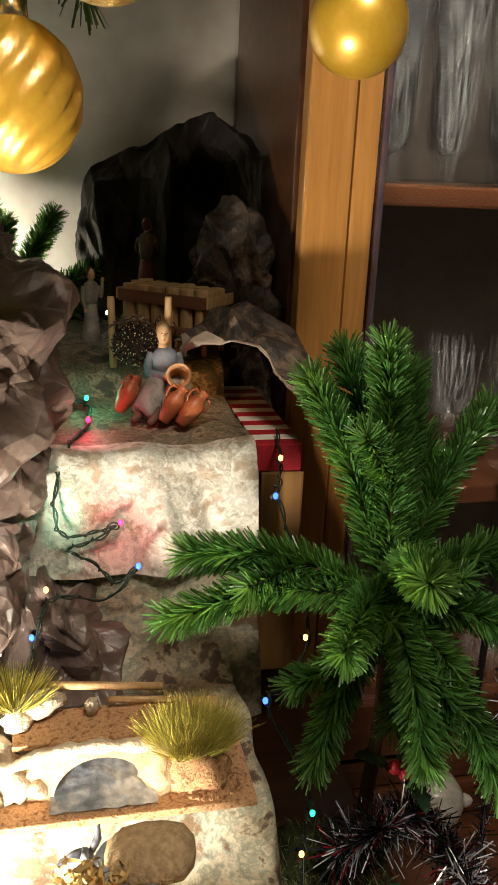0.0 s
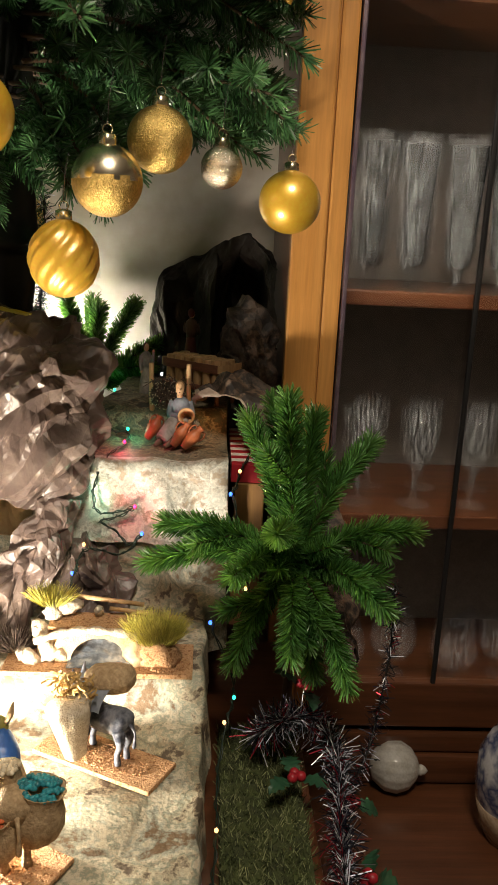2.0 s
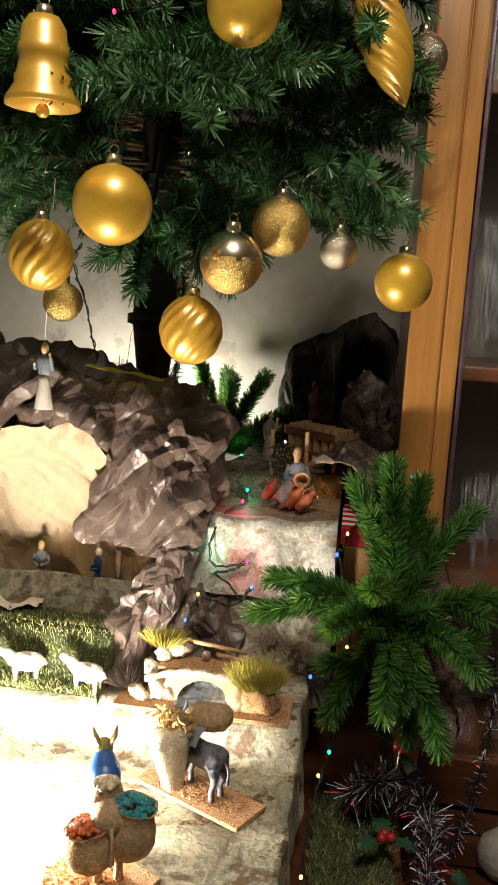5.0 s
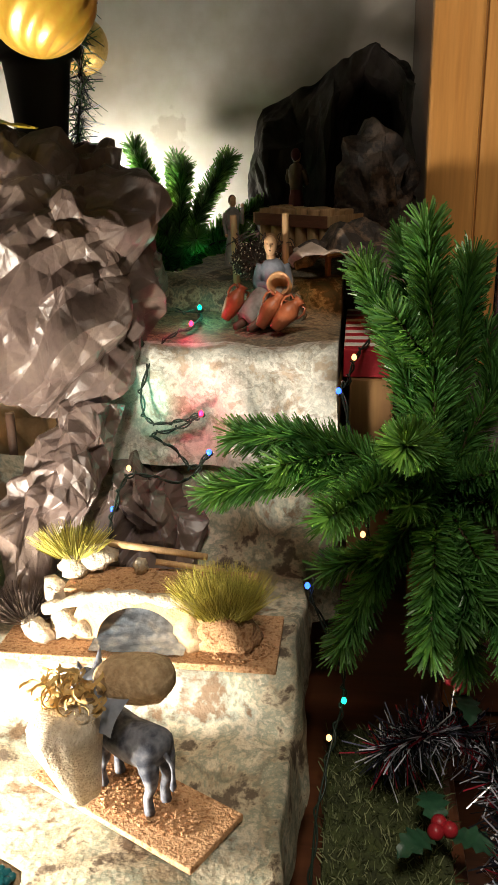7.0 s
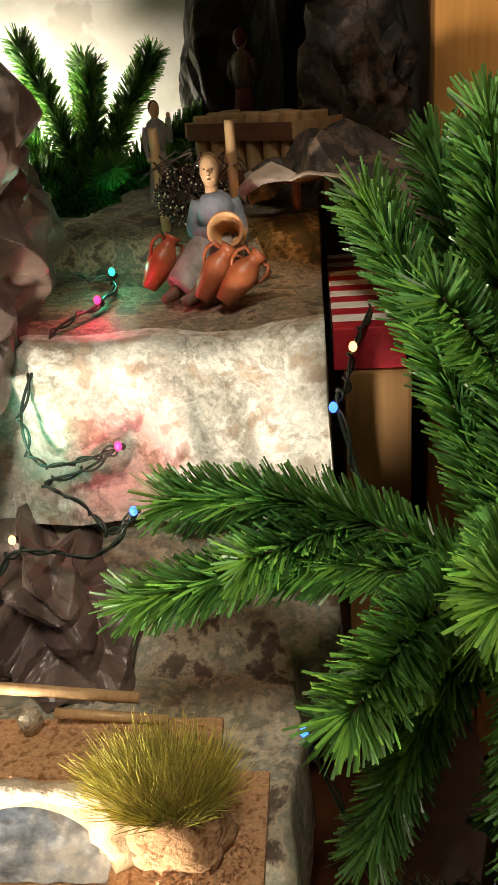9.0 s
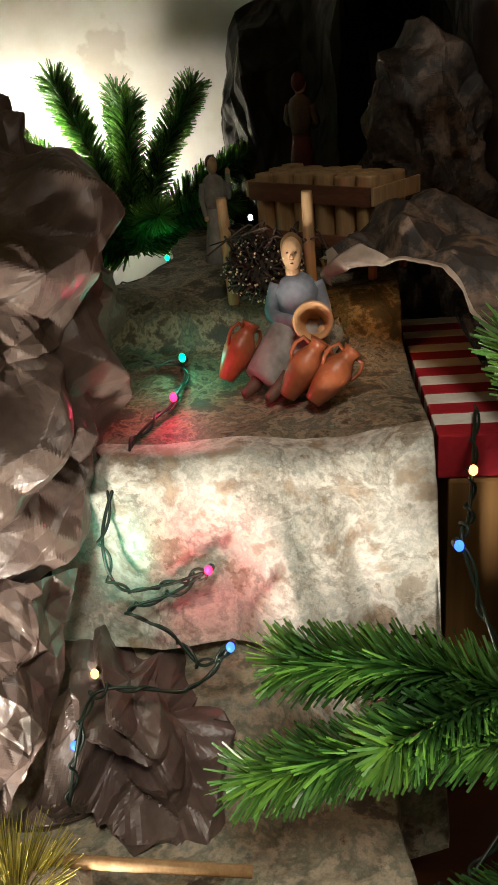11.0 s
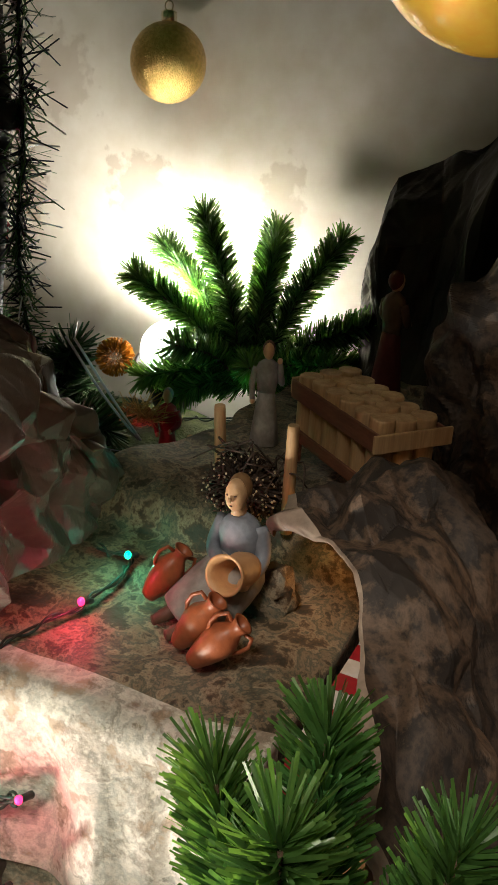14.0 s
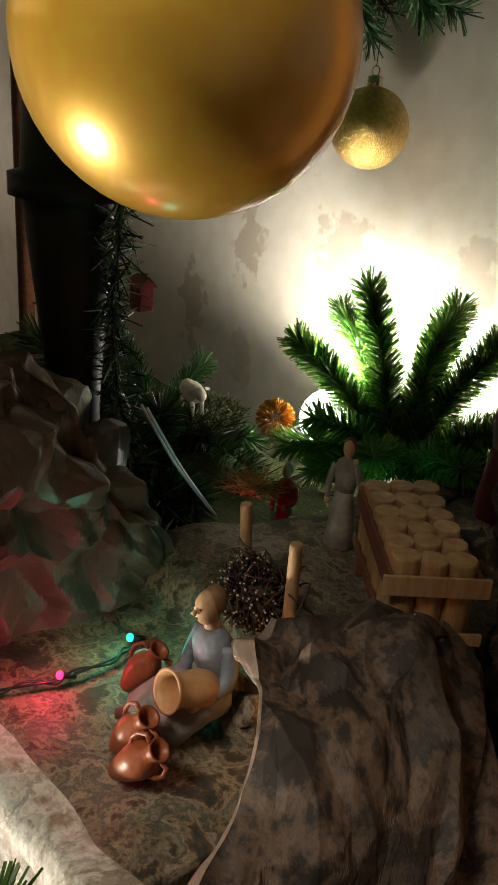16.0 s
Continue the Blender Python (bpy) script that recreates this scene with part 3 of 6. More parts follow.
part("bowl", Shape().lathe([(0.022, 0), (0.02, 0.002), (0.005, 0.006), (0.006, 0.02), (0.024, 0.027), (0.038, 0.048), (0.037, 0.07), (0.028, 0.095), (0.0268, 0.095), (0.0358, 0.07), (0.0368, 0.048), (0.023, 0.029), (0.001, 0.024)], None, 22), CRYSTAL, tumbler)
for i in range(1, 7):
    copy_thing(tumbler, pose(0.33 + 0.086 * i, 0.75 + 0.03 * (i % 2), 0.746))
goblet = root("green_goblet", pose(0.335, 0.74, 1.701), "green tinted goblet on the upper shelf", "glass", "glasses in the cabinet")
part("bowl", Shape().lathe([(0.026, 0), (0.024, 0.002), (0.005, 0.006), (0.005, 0.045), (0.02, 0.055), (0.032, 0.085), (0.033, 0.13), (0.032, 0.13), (0.031, 0.086), (0.019, 0.058), (0.001, 0.05)], None, 20), GREEN_GLASS, goblet)
for i in range(1, 8):
    copy_thing(goblet, pose(0.335 + 0.075 * i, 0.74 + 0.05 * (i % 2), 1.701))

# ---- stand of the crib ----
stand = root("display_table", pose(0, 0, 0), "plain dark wooden table carrying the crib landscape", "table")
part("table_top", Shape().box((1.23, 1.12, 0.03), pose(-0.38, 0.435, 0.835), 0.004), DARK_OAK, stand)
for x, y in ((-0.95, -0.08), (0.19, -0.08), (-0.95, 0.95), (0.19, 0.95)):
    part("leg", Shape().box((0.05, 0.05, 0.82), pose(x, y, 0.41), 0.004), DARK_OAK, stand)
thing("wooden_crate", Shape().box((1.05, 0.86, 0.06), pose(-0.412, 0.56, 0.882), 0.003), DARK_OAK, "dark wooden crate raising the crib ground", "crate")
thing("upper_crate", Shape().box((0.152, 0.46, 0.18), pose(0.068, 0.757, 1.003), 0.003), CRATE_WOOD, "brown wooden crate under the upper rock ledge", "crate")


def ground_z(x, y):
    return 0.0025 * noise.noise(Vector((x * 18, y * 18, 0))) + 0.0016 * wrinkle((x, y, 0.3), 0.045, 2)


GROUND = [(0.02, 0.915), (0.05, 0.940), (0.20, 0.941), (0.325, 0.943), (0.337, 0.950), (0.343, 0.976), (0.355, 0.983), (0.46, 0.986), (0.482, 1.01), (0.490, 1.04), (0.499, 1.062)]


def ground_at(u, v):
    y, z = profile_at([(a, b, 0) for a, b in GROUND], v)[:2]
    x = -0.90 + 1.045 * u
    edge = 0.122 + 0.006 * noise.noise(Vector((y * 25, 3, 1))) + (0.022 if y > 0.47 else 0)
    x = min(-0.90 + (edge + 0.90) * u / 0.955, edge) if u <= 0.955 else edge
    drop = max(0, u - 0.955) / 0.045
    n = wrinkle((x, y, z), 0.035, 1)
    return (x + 0.004 * drop + 0.004 * n * drop, y - (0.004 * n if 0.33 < y < 0.35 or y > 0.47 else 0), z + ground_z(x, y) - 0.055 * drop)


thing("rock_cloth", Shape().grid(ground_at, 240, 110), ROCK, "crumpled rock-print cloth forming the crib ground", "cloth")


def ledge_at(u, v):
    """Paper folded over the upper crate: front skirt, edge, top."""
    y, z = profile_at([(0.492, 1.06, 0), (0.498, 1.082, 0), (0.500, 1.09, 0), (0.503, 1.142, 0), (0.510, 1.150, 0), (0.60, 1.150, 0), (0.636, 1.152, 0), (0.644, 1.172, 0), (0.655, 1.180, 0), (0.78, 1.182, 0), (0.86, 1.178, 0), (0.985, 1.16, 0)], v)[:2]
    left = -0.035 + 0.03 * smooth01((y - 0.66) / 0.1) + 0.006 * noise.noise(Vector((y * 30, 2, 5)))
    x = left + (0.142 - left) * min(u / 0.94, 1)
    drop = max(0, u - 0.94) / 0.06
    n = wrinkle((x, y, z), 0.032, 5)
    out = 0.008 if z < 1.135 else 0.002
    wob = 0.007 * noise.noise(Vector((x * 22, z * 9, 7))) + 0.03 * max(0, x - 0.115)
    return (x + 0.003 * n * drop, y - out * n + wob * (y < 0.56), z + 0.0025 * n - 0.07 * drop + (0.003 * noise.noise(Vector((x * 20, y * 20, 1)))))


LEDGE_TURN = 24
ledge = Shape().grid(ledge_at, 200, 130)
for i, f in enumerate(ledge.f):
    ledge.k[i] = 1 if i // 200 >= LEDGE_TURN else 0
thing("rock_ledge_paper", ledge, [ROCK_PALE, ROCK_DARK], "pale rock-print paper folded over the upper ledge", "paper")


def dome(name, centre, axes, mats, label, power=2.4, amount=0.02, size=0.09, seed=0.0, nu=150, nv=90, lift=-0.05):
    """Crushed paper pushed into a hollow mound."""
    c = Vector(centre)

    def at(u, v):
        a, b = 2 * math.pi * u, math.pi / 2 * (v * (1 - lift) + lift)
        d = Vector((math.copysign(abs(math.cos(a)) ** (2 / power), math.cos(a)) * abs(math.cos(b)) ** (2 / power), math.copysign(abs(math.sin(a)) ** (2 / power), math.sin(a)) * abs(math.cos(b)) ** (2 / power), math.copysign(abs(math.sin(b)) ** (2 / power), math.sin(b))))
        return c + Vector((d.x * axes[0], d.y * axes[1], d.z * axes[2]))

    return thing(name, Shape().sheet(at, nu, nv, amount, size, seed), mats, label, "paper rock")


# meridians of the mountain from its rim up to the ridge: along the cave's brow, round the side, then the back
MOUNTAIN = [
    [(-0.50, 0.470, 1.220), (-0.50, 0.455, 1.270), (-0.50, 0.470, 1.315), (-0.50, 0.520, 1.340), (-0.50, 0.575, 1.335)],
    [(-0.26, 0.466, 1.240), (-0.26, 0.452, 1.268), (-0.26, 0.470, 1.300), (-0.26, 0.515, 1.330), (-0.26, 0.575, 1.330)],
    [(-0.178, 0.464, 1.252), (-0.178, 0.450, 1.272), (-0.178, 0.468, 1.296), (-0.177, 0.512, 1.316), (-0.175, 0.575, 1.315)],
    [(-0.128, 0.462, 1.212), (-0.127, 0.450, 1.240), (-0.127, 0.462, 1.274), (-0.125, 0.502, 1.306), (-0.12, 0.572, 1.308)],
    [(-0.152, 0.462, 1.122), (-0.122, 0.446, 1.168), (-0.105, 0.455, 1.222), (-0.098, 0.485, 1.280), (-0.09, 0.570, 1.303)],
    [(-0.088, 0.470, 1.112), (-0.074, 0.455, 1.166), (-0.068, 0.460, 1.222), (-0.065, 0.485, 1.275), (-0.07, 0.568, 1.300)],
    [(-0.042, 0.470, 1.108), (-0.038, 0.464, 1.162), (-0.036, 0.470, 1.212), (-0.038, 0.484, 1.260), (-0.055, 0.565, 1.298)],
    [(-0.002, 0.500, 1.132), (-0.002, 0.508, 1.160), (0.000, 0.512, 1.212), (-0.004, 0.515, 1.252), (-0.045, 0.562, 1.295)],
    [(-0.016, 0.560, 1.120), (-0.016, 0.566, 1.165), (-0.014, 0.566, 1.215), (-0.018, 0.566, 1.254), (-0.042, 0.562, 1.294)],
    [(-0.010, 0.640, 1.110), (-0.008, 0.644, 1.168), (-0.012, 0.636, 1.212), (-0.032, 0.612, 1.252), (-0.05, 0.566, 1.295)],
    [(-0.06, 0.670, 1.095), (-0.062, 0.668, 1.155), (-0.07, 0.654, 1.198), (-0.085, 0.628, 1.238), (-0.09, 0.572, 1.302)],
    [(-0.20, 0.680, 1.080), (-0.20, 0.674, 1.140), (-0.20, 0.658, 1.182), (-0.20, 0.630, 1.226), (-0.20, 0.576, 1.300)],
    [(-0.50, 0.680, 1.080), (-0.50, 0.674, 1.140), (-0.50, 0.658, 1.182), (-0.50, 0.630, 1.226), (-0.50, 0.576, 1.300)],
]
LINING = [
    [(-0.50, 0.468, 1.222), (-0.26, 0.464, 1.244), (-0.178, 0.462, 1.256), (-0.122, 0.462, 1.222), (-0.095, 0.470, 1.160)],
    [(-0.50, 0.490, 1.195), (-0.26, 0.486, 1.205), (-0.178, 0.486, 1.208), (-0.118, 0.490, 1.180), (-0.085, 0.500, 1.130)],
    [(-0.50, 0.540, 1.165), (-0.26, 0.536, 1.168), (-0.178, 0.536, 1.165), (-0.115, 0.536, 1.140), (-0.080, 0.530, 1.100)],
    [(-0.50, 0.575, 1.110), (-0.26, 0.572, 1.110), (-0.178, 0.570, 1.105), (-0.120, 0.565, 1.085), (-0.080, 0.545, 1.060)],
    [(-0.50, 0.585, 1.015), (-0.26, 0.585, 1.015), (-0.178, 0.582, 1.015), (-0.125, 0.575, 1.010), (-0.080, 0.550, 1.010)],
]
FOLD = [
    [(-0.062, 0.474, 1.124), (-0.040, 0.462, 1.120), (-0.014, 0.474, 1.114)],
    [(-0.080, 0.452, 1.090), (-0.052, 0.434, 1.086), (-0.022, 0.458, 1.078)],
    [(-0.102, 0.424, 1.050), (-0.070, 0.408, 1.048), (-0.036, 0.444, 1.046)],
    [(-0.116, 0.388, 0.995), (-0.086, 0.378, 0.990), (-0.056, 0.416, 0.985)],
]


def weights(m, n):
    """How much each of m control places counts at n + 1 even steps on a smooth line through them."""
    w = np.zeros((n + 1, m + 2))
    for i in range(n + 1):
        s = i / n * (m - 1)
        j = min(int(s), m - 2)
        t = s - j
        w[i, j : j + 4] += 0.5 * np.array((-t + 2 * t * t - t**3, 2 - 5 * t * t + 3 * t**3, t + 4 * t * t - 3 * t**3, t**3 - t * t))
    w[:, 1] += 2 * w[:, 0]
    w[:, 2] -= w[:, 0]
    w[:, m] += 2 * w[:, m + 1]
    w[:, m - 1] -= w[:, m + 1]
    return w[:, 1 : m + 1]


def loft(rows, nu, nv):
    """A smooth sheet of places through rows: nu steps along each row, nv from row to row."""
    r = np.array(rows, dtype=float)
    return np.einsum("ja,ib,abc->jic", weights(r.shape[0], nv), weights(r.shape[1], nu), r)


mountain = root("paper_mountain", pose(0, 0, 0), "crumpled brown packing paper forming a cave mountain lined with kraft paper", "paper rock")
part("crushed_sheet", Shape().sheet(loft(MOUNTAIN, 250, 640), 250, 640, 0.029, 0.042, 1.0), BROWN_PAPER, mountain)
part("cave_lining", Shape().sheet(loft(LINING, 170, 110), 170, 110, 0.022, 0.055, 2.3), KRAFT, mountain, "pale kraft paper lining of the cave")
thing("crushed_paper_fold", Shape().sheet(loft(FOLD, 130, 180), 130, 180, 0.022, 0.034, 3.3), BROWN_PAPER, "crumpled brown paper fold beside the cave mouth", "paper rock")
dome("crushed_dark_paper", (-0.004, 0.482, 0.968), (0.039, 0.030, 0.094), BROWN_PAPER, "dark crumpled paper filling the gap by the ledge", 2.2, 0.034, 0.031, 4.6, 170, 160)


# rows from the back edge over the rim down to the ledge; the hollow lies to the right
BLACK_ROWS = [
    [(0.034, 0.985, 1.30), (0.050, 0.990, 1.31), (0.080, 0.990, 1.32), (0.120, 0.985, 1.34), (0.165, 0.975, 1.36), (0.200, 0.96, 1.34), (0.206, 0.95, 1.33)],
    [(0.030, 0.948, 1.318), (0.040, 0.940, 1.338), (0.070, 0.955, 1.352), (0.118, 0.925, 1.376), (0.170, 0.892, 1.396), (0.198, 0.842, 1.372), (0.208, 0.815, 1.35)],
    [(0.022, 0.938, 1.262), (0.046, 0.892, 1.288), (0.090, 0.905, 1.30), (0.124, 0.890, 1.345), (0.158, 0.905, 1.370), (0.186, 0.868, 1.352), (0.207, 0.800, 1.30)],
    [(0.024, 0.930, 1.230), (0.055, 0.880, 1.235), (0.088, 0.886, 1.24), (0.118, 0.872, 1.29), (0.150, 0.965, 1.32), (0.185, 0.960, 1.31), (0.206, 0.790, 1.25)],
    [(0.026, 0.910, 1.165), (0.055, 0.862, 1.165), (0.090, 0.850, 1.165), (0.118, 0.862, 1.165), (0.150, 0.970, 1.165), (0.185, 0.965, 1.165), (0.206, 0.780, 1.165)],
]


def on_rows(rows, u, v):
    """Straight-edged sheet between a few corner places."""
    def pick(line, s):
        s *= len(line) - 1
        j = min(int(s), len(line) - 2)
        return Vector(line[j]).lerp(Vector(line[j + 1]), s - j)
    return pick([pick(r, u) for r in rows], v)


thing("black_paper_rock", Shape().sheet(lambda u, v: on_rows(BLACK_ROWS, u, v), 220, 190, 0.0085, 0.036, 5), BLACK_PAPER, "black crumpled paper rock in the corner by the cabinet", "paper rock")
dome("mottled_paper_rock", (0.168, 0.755, 1.12), (0.036, 0.035, 0.178), CAMO_PAPER, "mottled brown crumpled paper rock beside the cart", 3.0, 0.024, 0.029, 6, 150, 110)
SLOPE = [[(0.105, 0.650, 1.188), (0.138, 0.664, 1.212), (0.172, 0.668, 1.220), (0.202, 0.655, 1.165)], [(0.104, 0.622, 1.210), (0.143, 0.640, 1.226), (0.182, 0.638, 1.222), (0.248, 0.630, 1.115)], [(0.120, 0.590, 1.214), (0.165, 0.600, 1.222), (0.202, 0.592, 1.195), (0.292, 0.588, 1.06)], [(0.158, 0.561, 1.214), (0.190, 0.560, 1.205), (0.222, 0.555, 1.150), (0.306, 0.55, 1.00)], [(0.190, 0.508, 1.190), (0.212, 0.505, 1.168), (0.235, 0.50, 1.10), (0.291, 0.50, 0.98)], [(0.212, 0.458, 1.140), (0.226, 0.455, 1.110), (0.243, 0.452, 1.04), (0.295, 0.45, 0.93)]]


slope = root("mottled_paper_slope", pose(0, 0, 0), "mottled brown crumpled paper draped between ledge and cabinet", "paper rock")
slope_sheet = Shape().sheet(loft(SLOPE, 150, 190), 150, 190, 0.019, 0.036, 7.2, 0, (0.35, -0.7, -0.45))
part("sheet", slope_sheet, CAMO_PAPER, slope)
SLOPE_EDGE = [Vector(slope_sheet.v[j * 151]) for j in range(191)]


def turned(u, v):
    w = 0.0015 + 0.013 * max(0.0, noise.noise(Vector((v * 4.2 + 3.0, 1, 2)))) + 0.005 * smooth01(1 - abs(v - 0.30) / 0.16)
    wave = 0.003 * u * noise.noise(Vector((v * 30, 2 * u, 5)))
    return SLOPE_EDGE[int(round(v * 190))] + Vector((-w * math.sin(2.4 * u) + wave, -0.3 * w * u - wave, -1.1 * w * u))


part("turned_edge", Shape().grid(turned, 14, 190, 0, False), PALE_PAPER, slope, "pale turned-over paper edge")


# ---- fir ----
def sprig(shape, pts, count, length, width, k=0, tip_k=None, spread=0.9):
    """Needles set all round a twig, of one length up to its blunt end."""
    line = catmull(pts, 30)
    for i in range(count):
        s = (i + random.random()) / count
        j = min(int(s * 30), 29)
        p = line[j].lerp(line[j + 1], s * 30 - j)
        d = (line[j + 1] - line[j]).normalized()
        a = random.random() * 6.283
        o = d.orthogonal().normalized()
        r = o * math.cos(a) + d.cross(o) * math.sin(a)
        out = spread * (random.random() ** 0.5 if s > 0.95 else 0.85 + 0.3 * random.random())
        n = d * (0.62 + 0.3 * random.random()) + r * out
        g = length * (0.8 + 0.3 * random.random())
        shape.blade(p, n, width, g, tip_k if tip_k is not None and s > 0.86 else k, 0.6)


FIR_C = Vector((0.208, 0.395, 1.085))
fir = root("fir_branch", pose(*FIR_C), "bushy green artificial fir branch standing beside the crib", "fir branch")
part("stem", Shape().tube([(0, 0, 0.02), (0.005, 0.005, -0.1), (0.0, 0.01, -0.23)], [0.004, 0.005, 0.006], 8), STEM, fir)
TIPS = [(0.192, 0.402, 1.262), (0.154, 0.442, 1.232), (0.062, 0.418, 1.114), (0.048, 0.392, 1.079), (0.135, 0.287, 1.109), (0.176, 0.271, 1.161), (0.292, 0.438, 1.21), (0.338, 0.378, 1.129), (0.295, 0.296, 1.073), (0.262, 0.301, 0.985), (0.199, 0.291, 1.018), (0.142, 0.345, 0.98), (0.228, 0.445, 1.238), (0.235, 0.36, 0.96), (0.275, 0.42, 1.05), (0.183, 0.458, 1.246)]
random.seed(6)
for i, q in enumerate(TIPS):
    tip = Vector(q) - FIR_C
    s = Shape()
    mid = tip * 0.5 + Vector((0, 0, 0.012))
    end = tip - tip.normalized() * 0.016
    s.tube([Vector((0, 0, 0)), mid, end], [0.0022, 0.0018, 0.001], 5, None, 2)
    sprig(s, [tip * 0.08, mid, end], int(8600 * tip.length), 0.0185, 0.0015, 0, 1, 0.95)
    if i not in (1, 4, 5):
        side = tip.cross(Vector((0.3, -0.4, 1))).normalized()
        p = mid * 0.8
        e = p + (tip.normalized() * 0.75 + side * (1 if i % 2 else -1) * 0.65).normalized() * 0.045
        s.tube([p, e], [0.0014, 0.0008], 5, None, 2)
        sprig(s, [p, p.lerp(e, 0.5), e], 330, 0.0170, 0.0015, 0, 1, 0.95)
    part("twig", s, [FIR, FIR_TIP, STEM], fir)

for q in ((-0.02, -0.05, 0.01), (0.02, -0.055, -0.02), (0.03, -0.04, 0.03), (-0.03, -0.03, -0.03), (0.045, 0.0, 0.0), (-0.01, -0.045, 0.045), (0.01, -0.03, -0.05)):
    e = Vector(q)
    s = Shape()
    s.tube([Vector((0, 0, 0)), e], [0.0018, 0.001], 5, None, 2)
    sprig(s, [e * 0.1, e * 0.5, e], 380, 0.017, 0.0015, 0, None, 0.95)
    part("twig", s, [FIR, FIR_TIP, STEM], fir)

BACK_C = Vector((-0.06, 0.90, 1.155))
back = root("fir_sprig", pose(*BACK_C), "dark green artificial fir sprigs in front of the wall lamp", "fir branch")
for q in [(-0.105, 0.893, 1.298), (-0.070, 0.965, 1.282), (0.000, 0.945, 1.284), (-0.158, 0.87, 1.245), (-0.055, 0.93, 1.275), (-0.169, 0.935, 1.262), (-0.135, 0.845, 1.165), (-0.105, 0.85, 1.150), (0.05, 0.9, 1.23), (0.03, 0.86, 1.20), (-0.10, 0.84, 1.20), (-0.02, 0.82, 1.20), (0.07, 0.92, 1.19)]:
    tip = Vector(q) - BACK_C
    mid = tip * 0.5 + Vector((0, 0, 0.01))
    s = Shape()
    s.tube([Vector((0, 0, 0)), mid, tip], [0.0022, 0.0018, 0.001], 5, None, 2)
    sprig(s, [tip * 0.1, mid, tip * 0.99], int(9500 * tip.length), 0.0180, 0.0017, 0, 1, 1.25)
    part("twig", s, [FIR, FIR_TIP, STEM], back)

# ---- christmas tree ----
TX, TY = -0.126, 0.644
tree = root("christmas_tree", pose(TX, TY, 0.94), "dark green artificial christmas tree hung with gold baubles", "christmas tree")
part("trunk", Shape().lathe([(0.017, 0.0), (0.016, 0.30), (0.018, 0.33), (0.028, 0.418), (0.029, 0.424), (0.036, 0.426), (0.036, 0.438), (0.029, 0.440), (0.027, 0.47), (0.019, 1.2), (0.01, 1.6)], pose(0.006, 0, 0), 24), BLACK, tree, "black plastic trunk and collar")
random.seed(4)
for i in range(185):
    h = random.random() ** 1.35
    z = 1.495 + 0.95 * h - 0.94
    a = 2.399 * i + random.random() * 0.5
    r = (0.46 - 0.26 * h) * (0.8 + 0.25 * random.random())
    d = Vector((math.cos(a), math.sin(a), 0))
    r = min(r, (WALL_Y - 0.03 - TY) / d.y) if d.y > 0.05 else r
    r = min(r, (0.17 - TX) / d.x) if d.x > 0.05 else r
    droop = -0.05 + 0.06 * random.random()
    start, end = Vector((0, 0, z + 0.06)), d * r + Vector((0, 0, z + droop + 0.02))
    mid = d * r * 0.5 + Vector((0, 0, z + 0.05))
    line = catmull([start, mid, end], 8)
    s = Shape()
    s.tube(line, [0.003 - 0.0002 * j for j in range(9)], 5, None, 1)
    sprig(s, [line[1], mid, end], int(1300 * r), 0.022, 0.0021, 0, None, 0.95)
    for b in range(9):
        f = 0.32 + 0.63 * b / 9 + 0.05 * random.random()
        p = line[min(8, int(f * 8))]
        w = Vector((-d.y, d.x, 0)) * (1 if b % 2 else -1)
        e = p + (d * 0.6 + w * 0.7 + Vector((0, 0, -0.25 + 0.3 * random.random()))) * (0.08 + 0.05 * random.random())
        sprig(s, [p, p.lerp(e, 0.5) + Vector((0, 0, 0.008)), e], 215, 0.0195, 0.0019, 0, None, 1.0)
    part("branch", s, [FIR_DARK, STEM], tree)
# low branches whose ends hang among the baubles
for q in ((0.020, 0.370, 1.418), (0.045, 0.400, 1.448), (-0.013, 0.389, 1.432), (-0.095, 0.450, 1.405), (-0.105, 0.420, 1.440), (0.135, 0.450, 1.482), (0.180, 0.450, 1.505), (0.195, 0.450, 1.560), (-0.110, 0.925, 1.490), (-0.165, 0.930, 1.475), (-0.260, 0.860, 1.460), (-0.20, 0.36, 1.45), (0.19, 0.46, 1.70), (0.195, 0.44, 1.63)):
    end = Vector(q) - Vector((TX, TY, 0.94))
    start = Vector((0, 0, end.z + 0.12))
    mid = start.lerp(end, 0.55) + Vector((0, 0, 0.035))
    line = catmull([start, mid, end], 8)
    s = Shape()
    s.tube(line, [0.003 - 0.0002 * j for j in range(9)], 5, None, 1)
    sprig(s, [line[3], line[6], end], 420, 0.021, 0.0019, 0, None, 0.95)
    for b in (-1, 1):
        w = Vector((-end.y, end.x, 0)).normalized() * b
        e = line[5] + ((end - mid).normalized() * 0.7 + w * 0.6) * 0.075
        sprig(s, [line[5], line[5].lerp(e, 0.5), e], 210, 0.0205, 0.0019, 0, None, 0.95)
    part("branch", s, [FIR_DARK, STEM], tree)


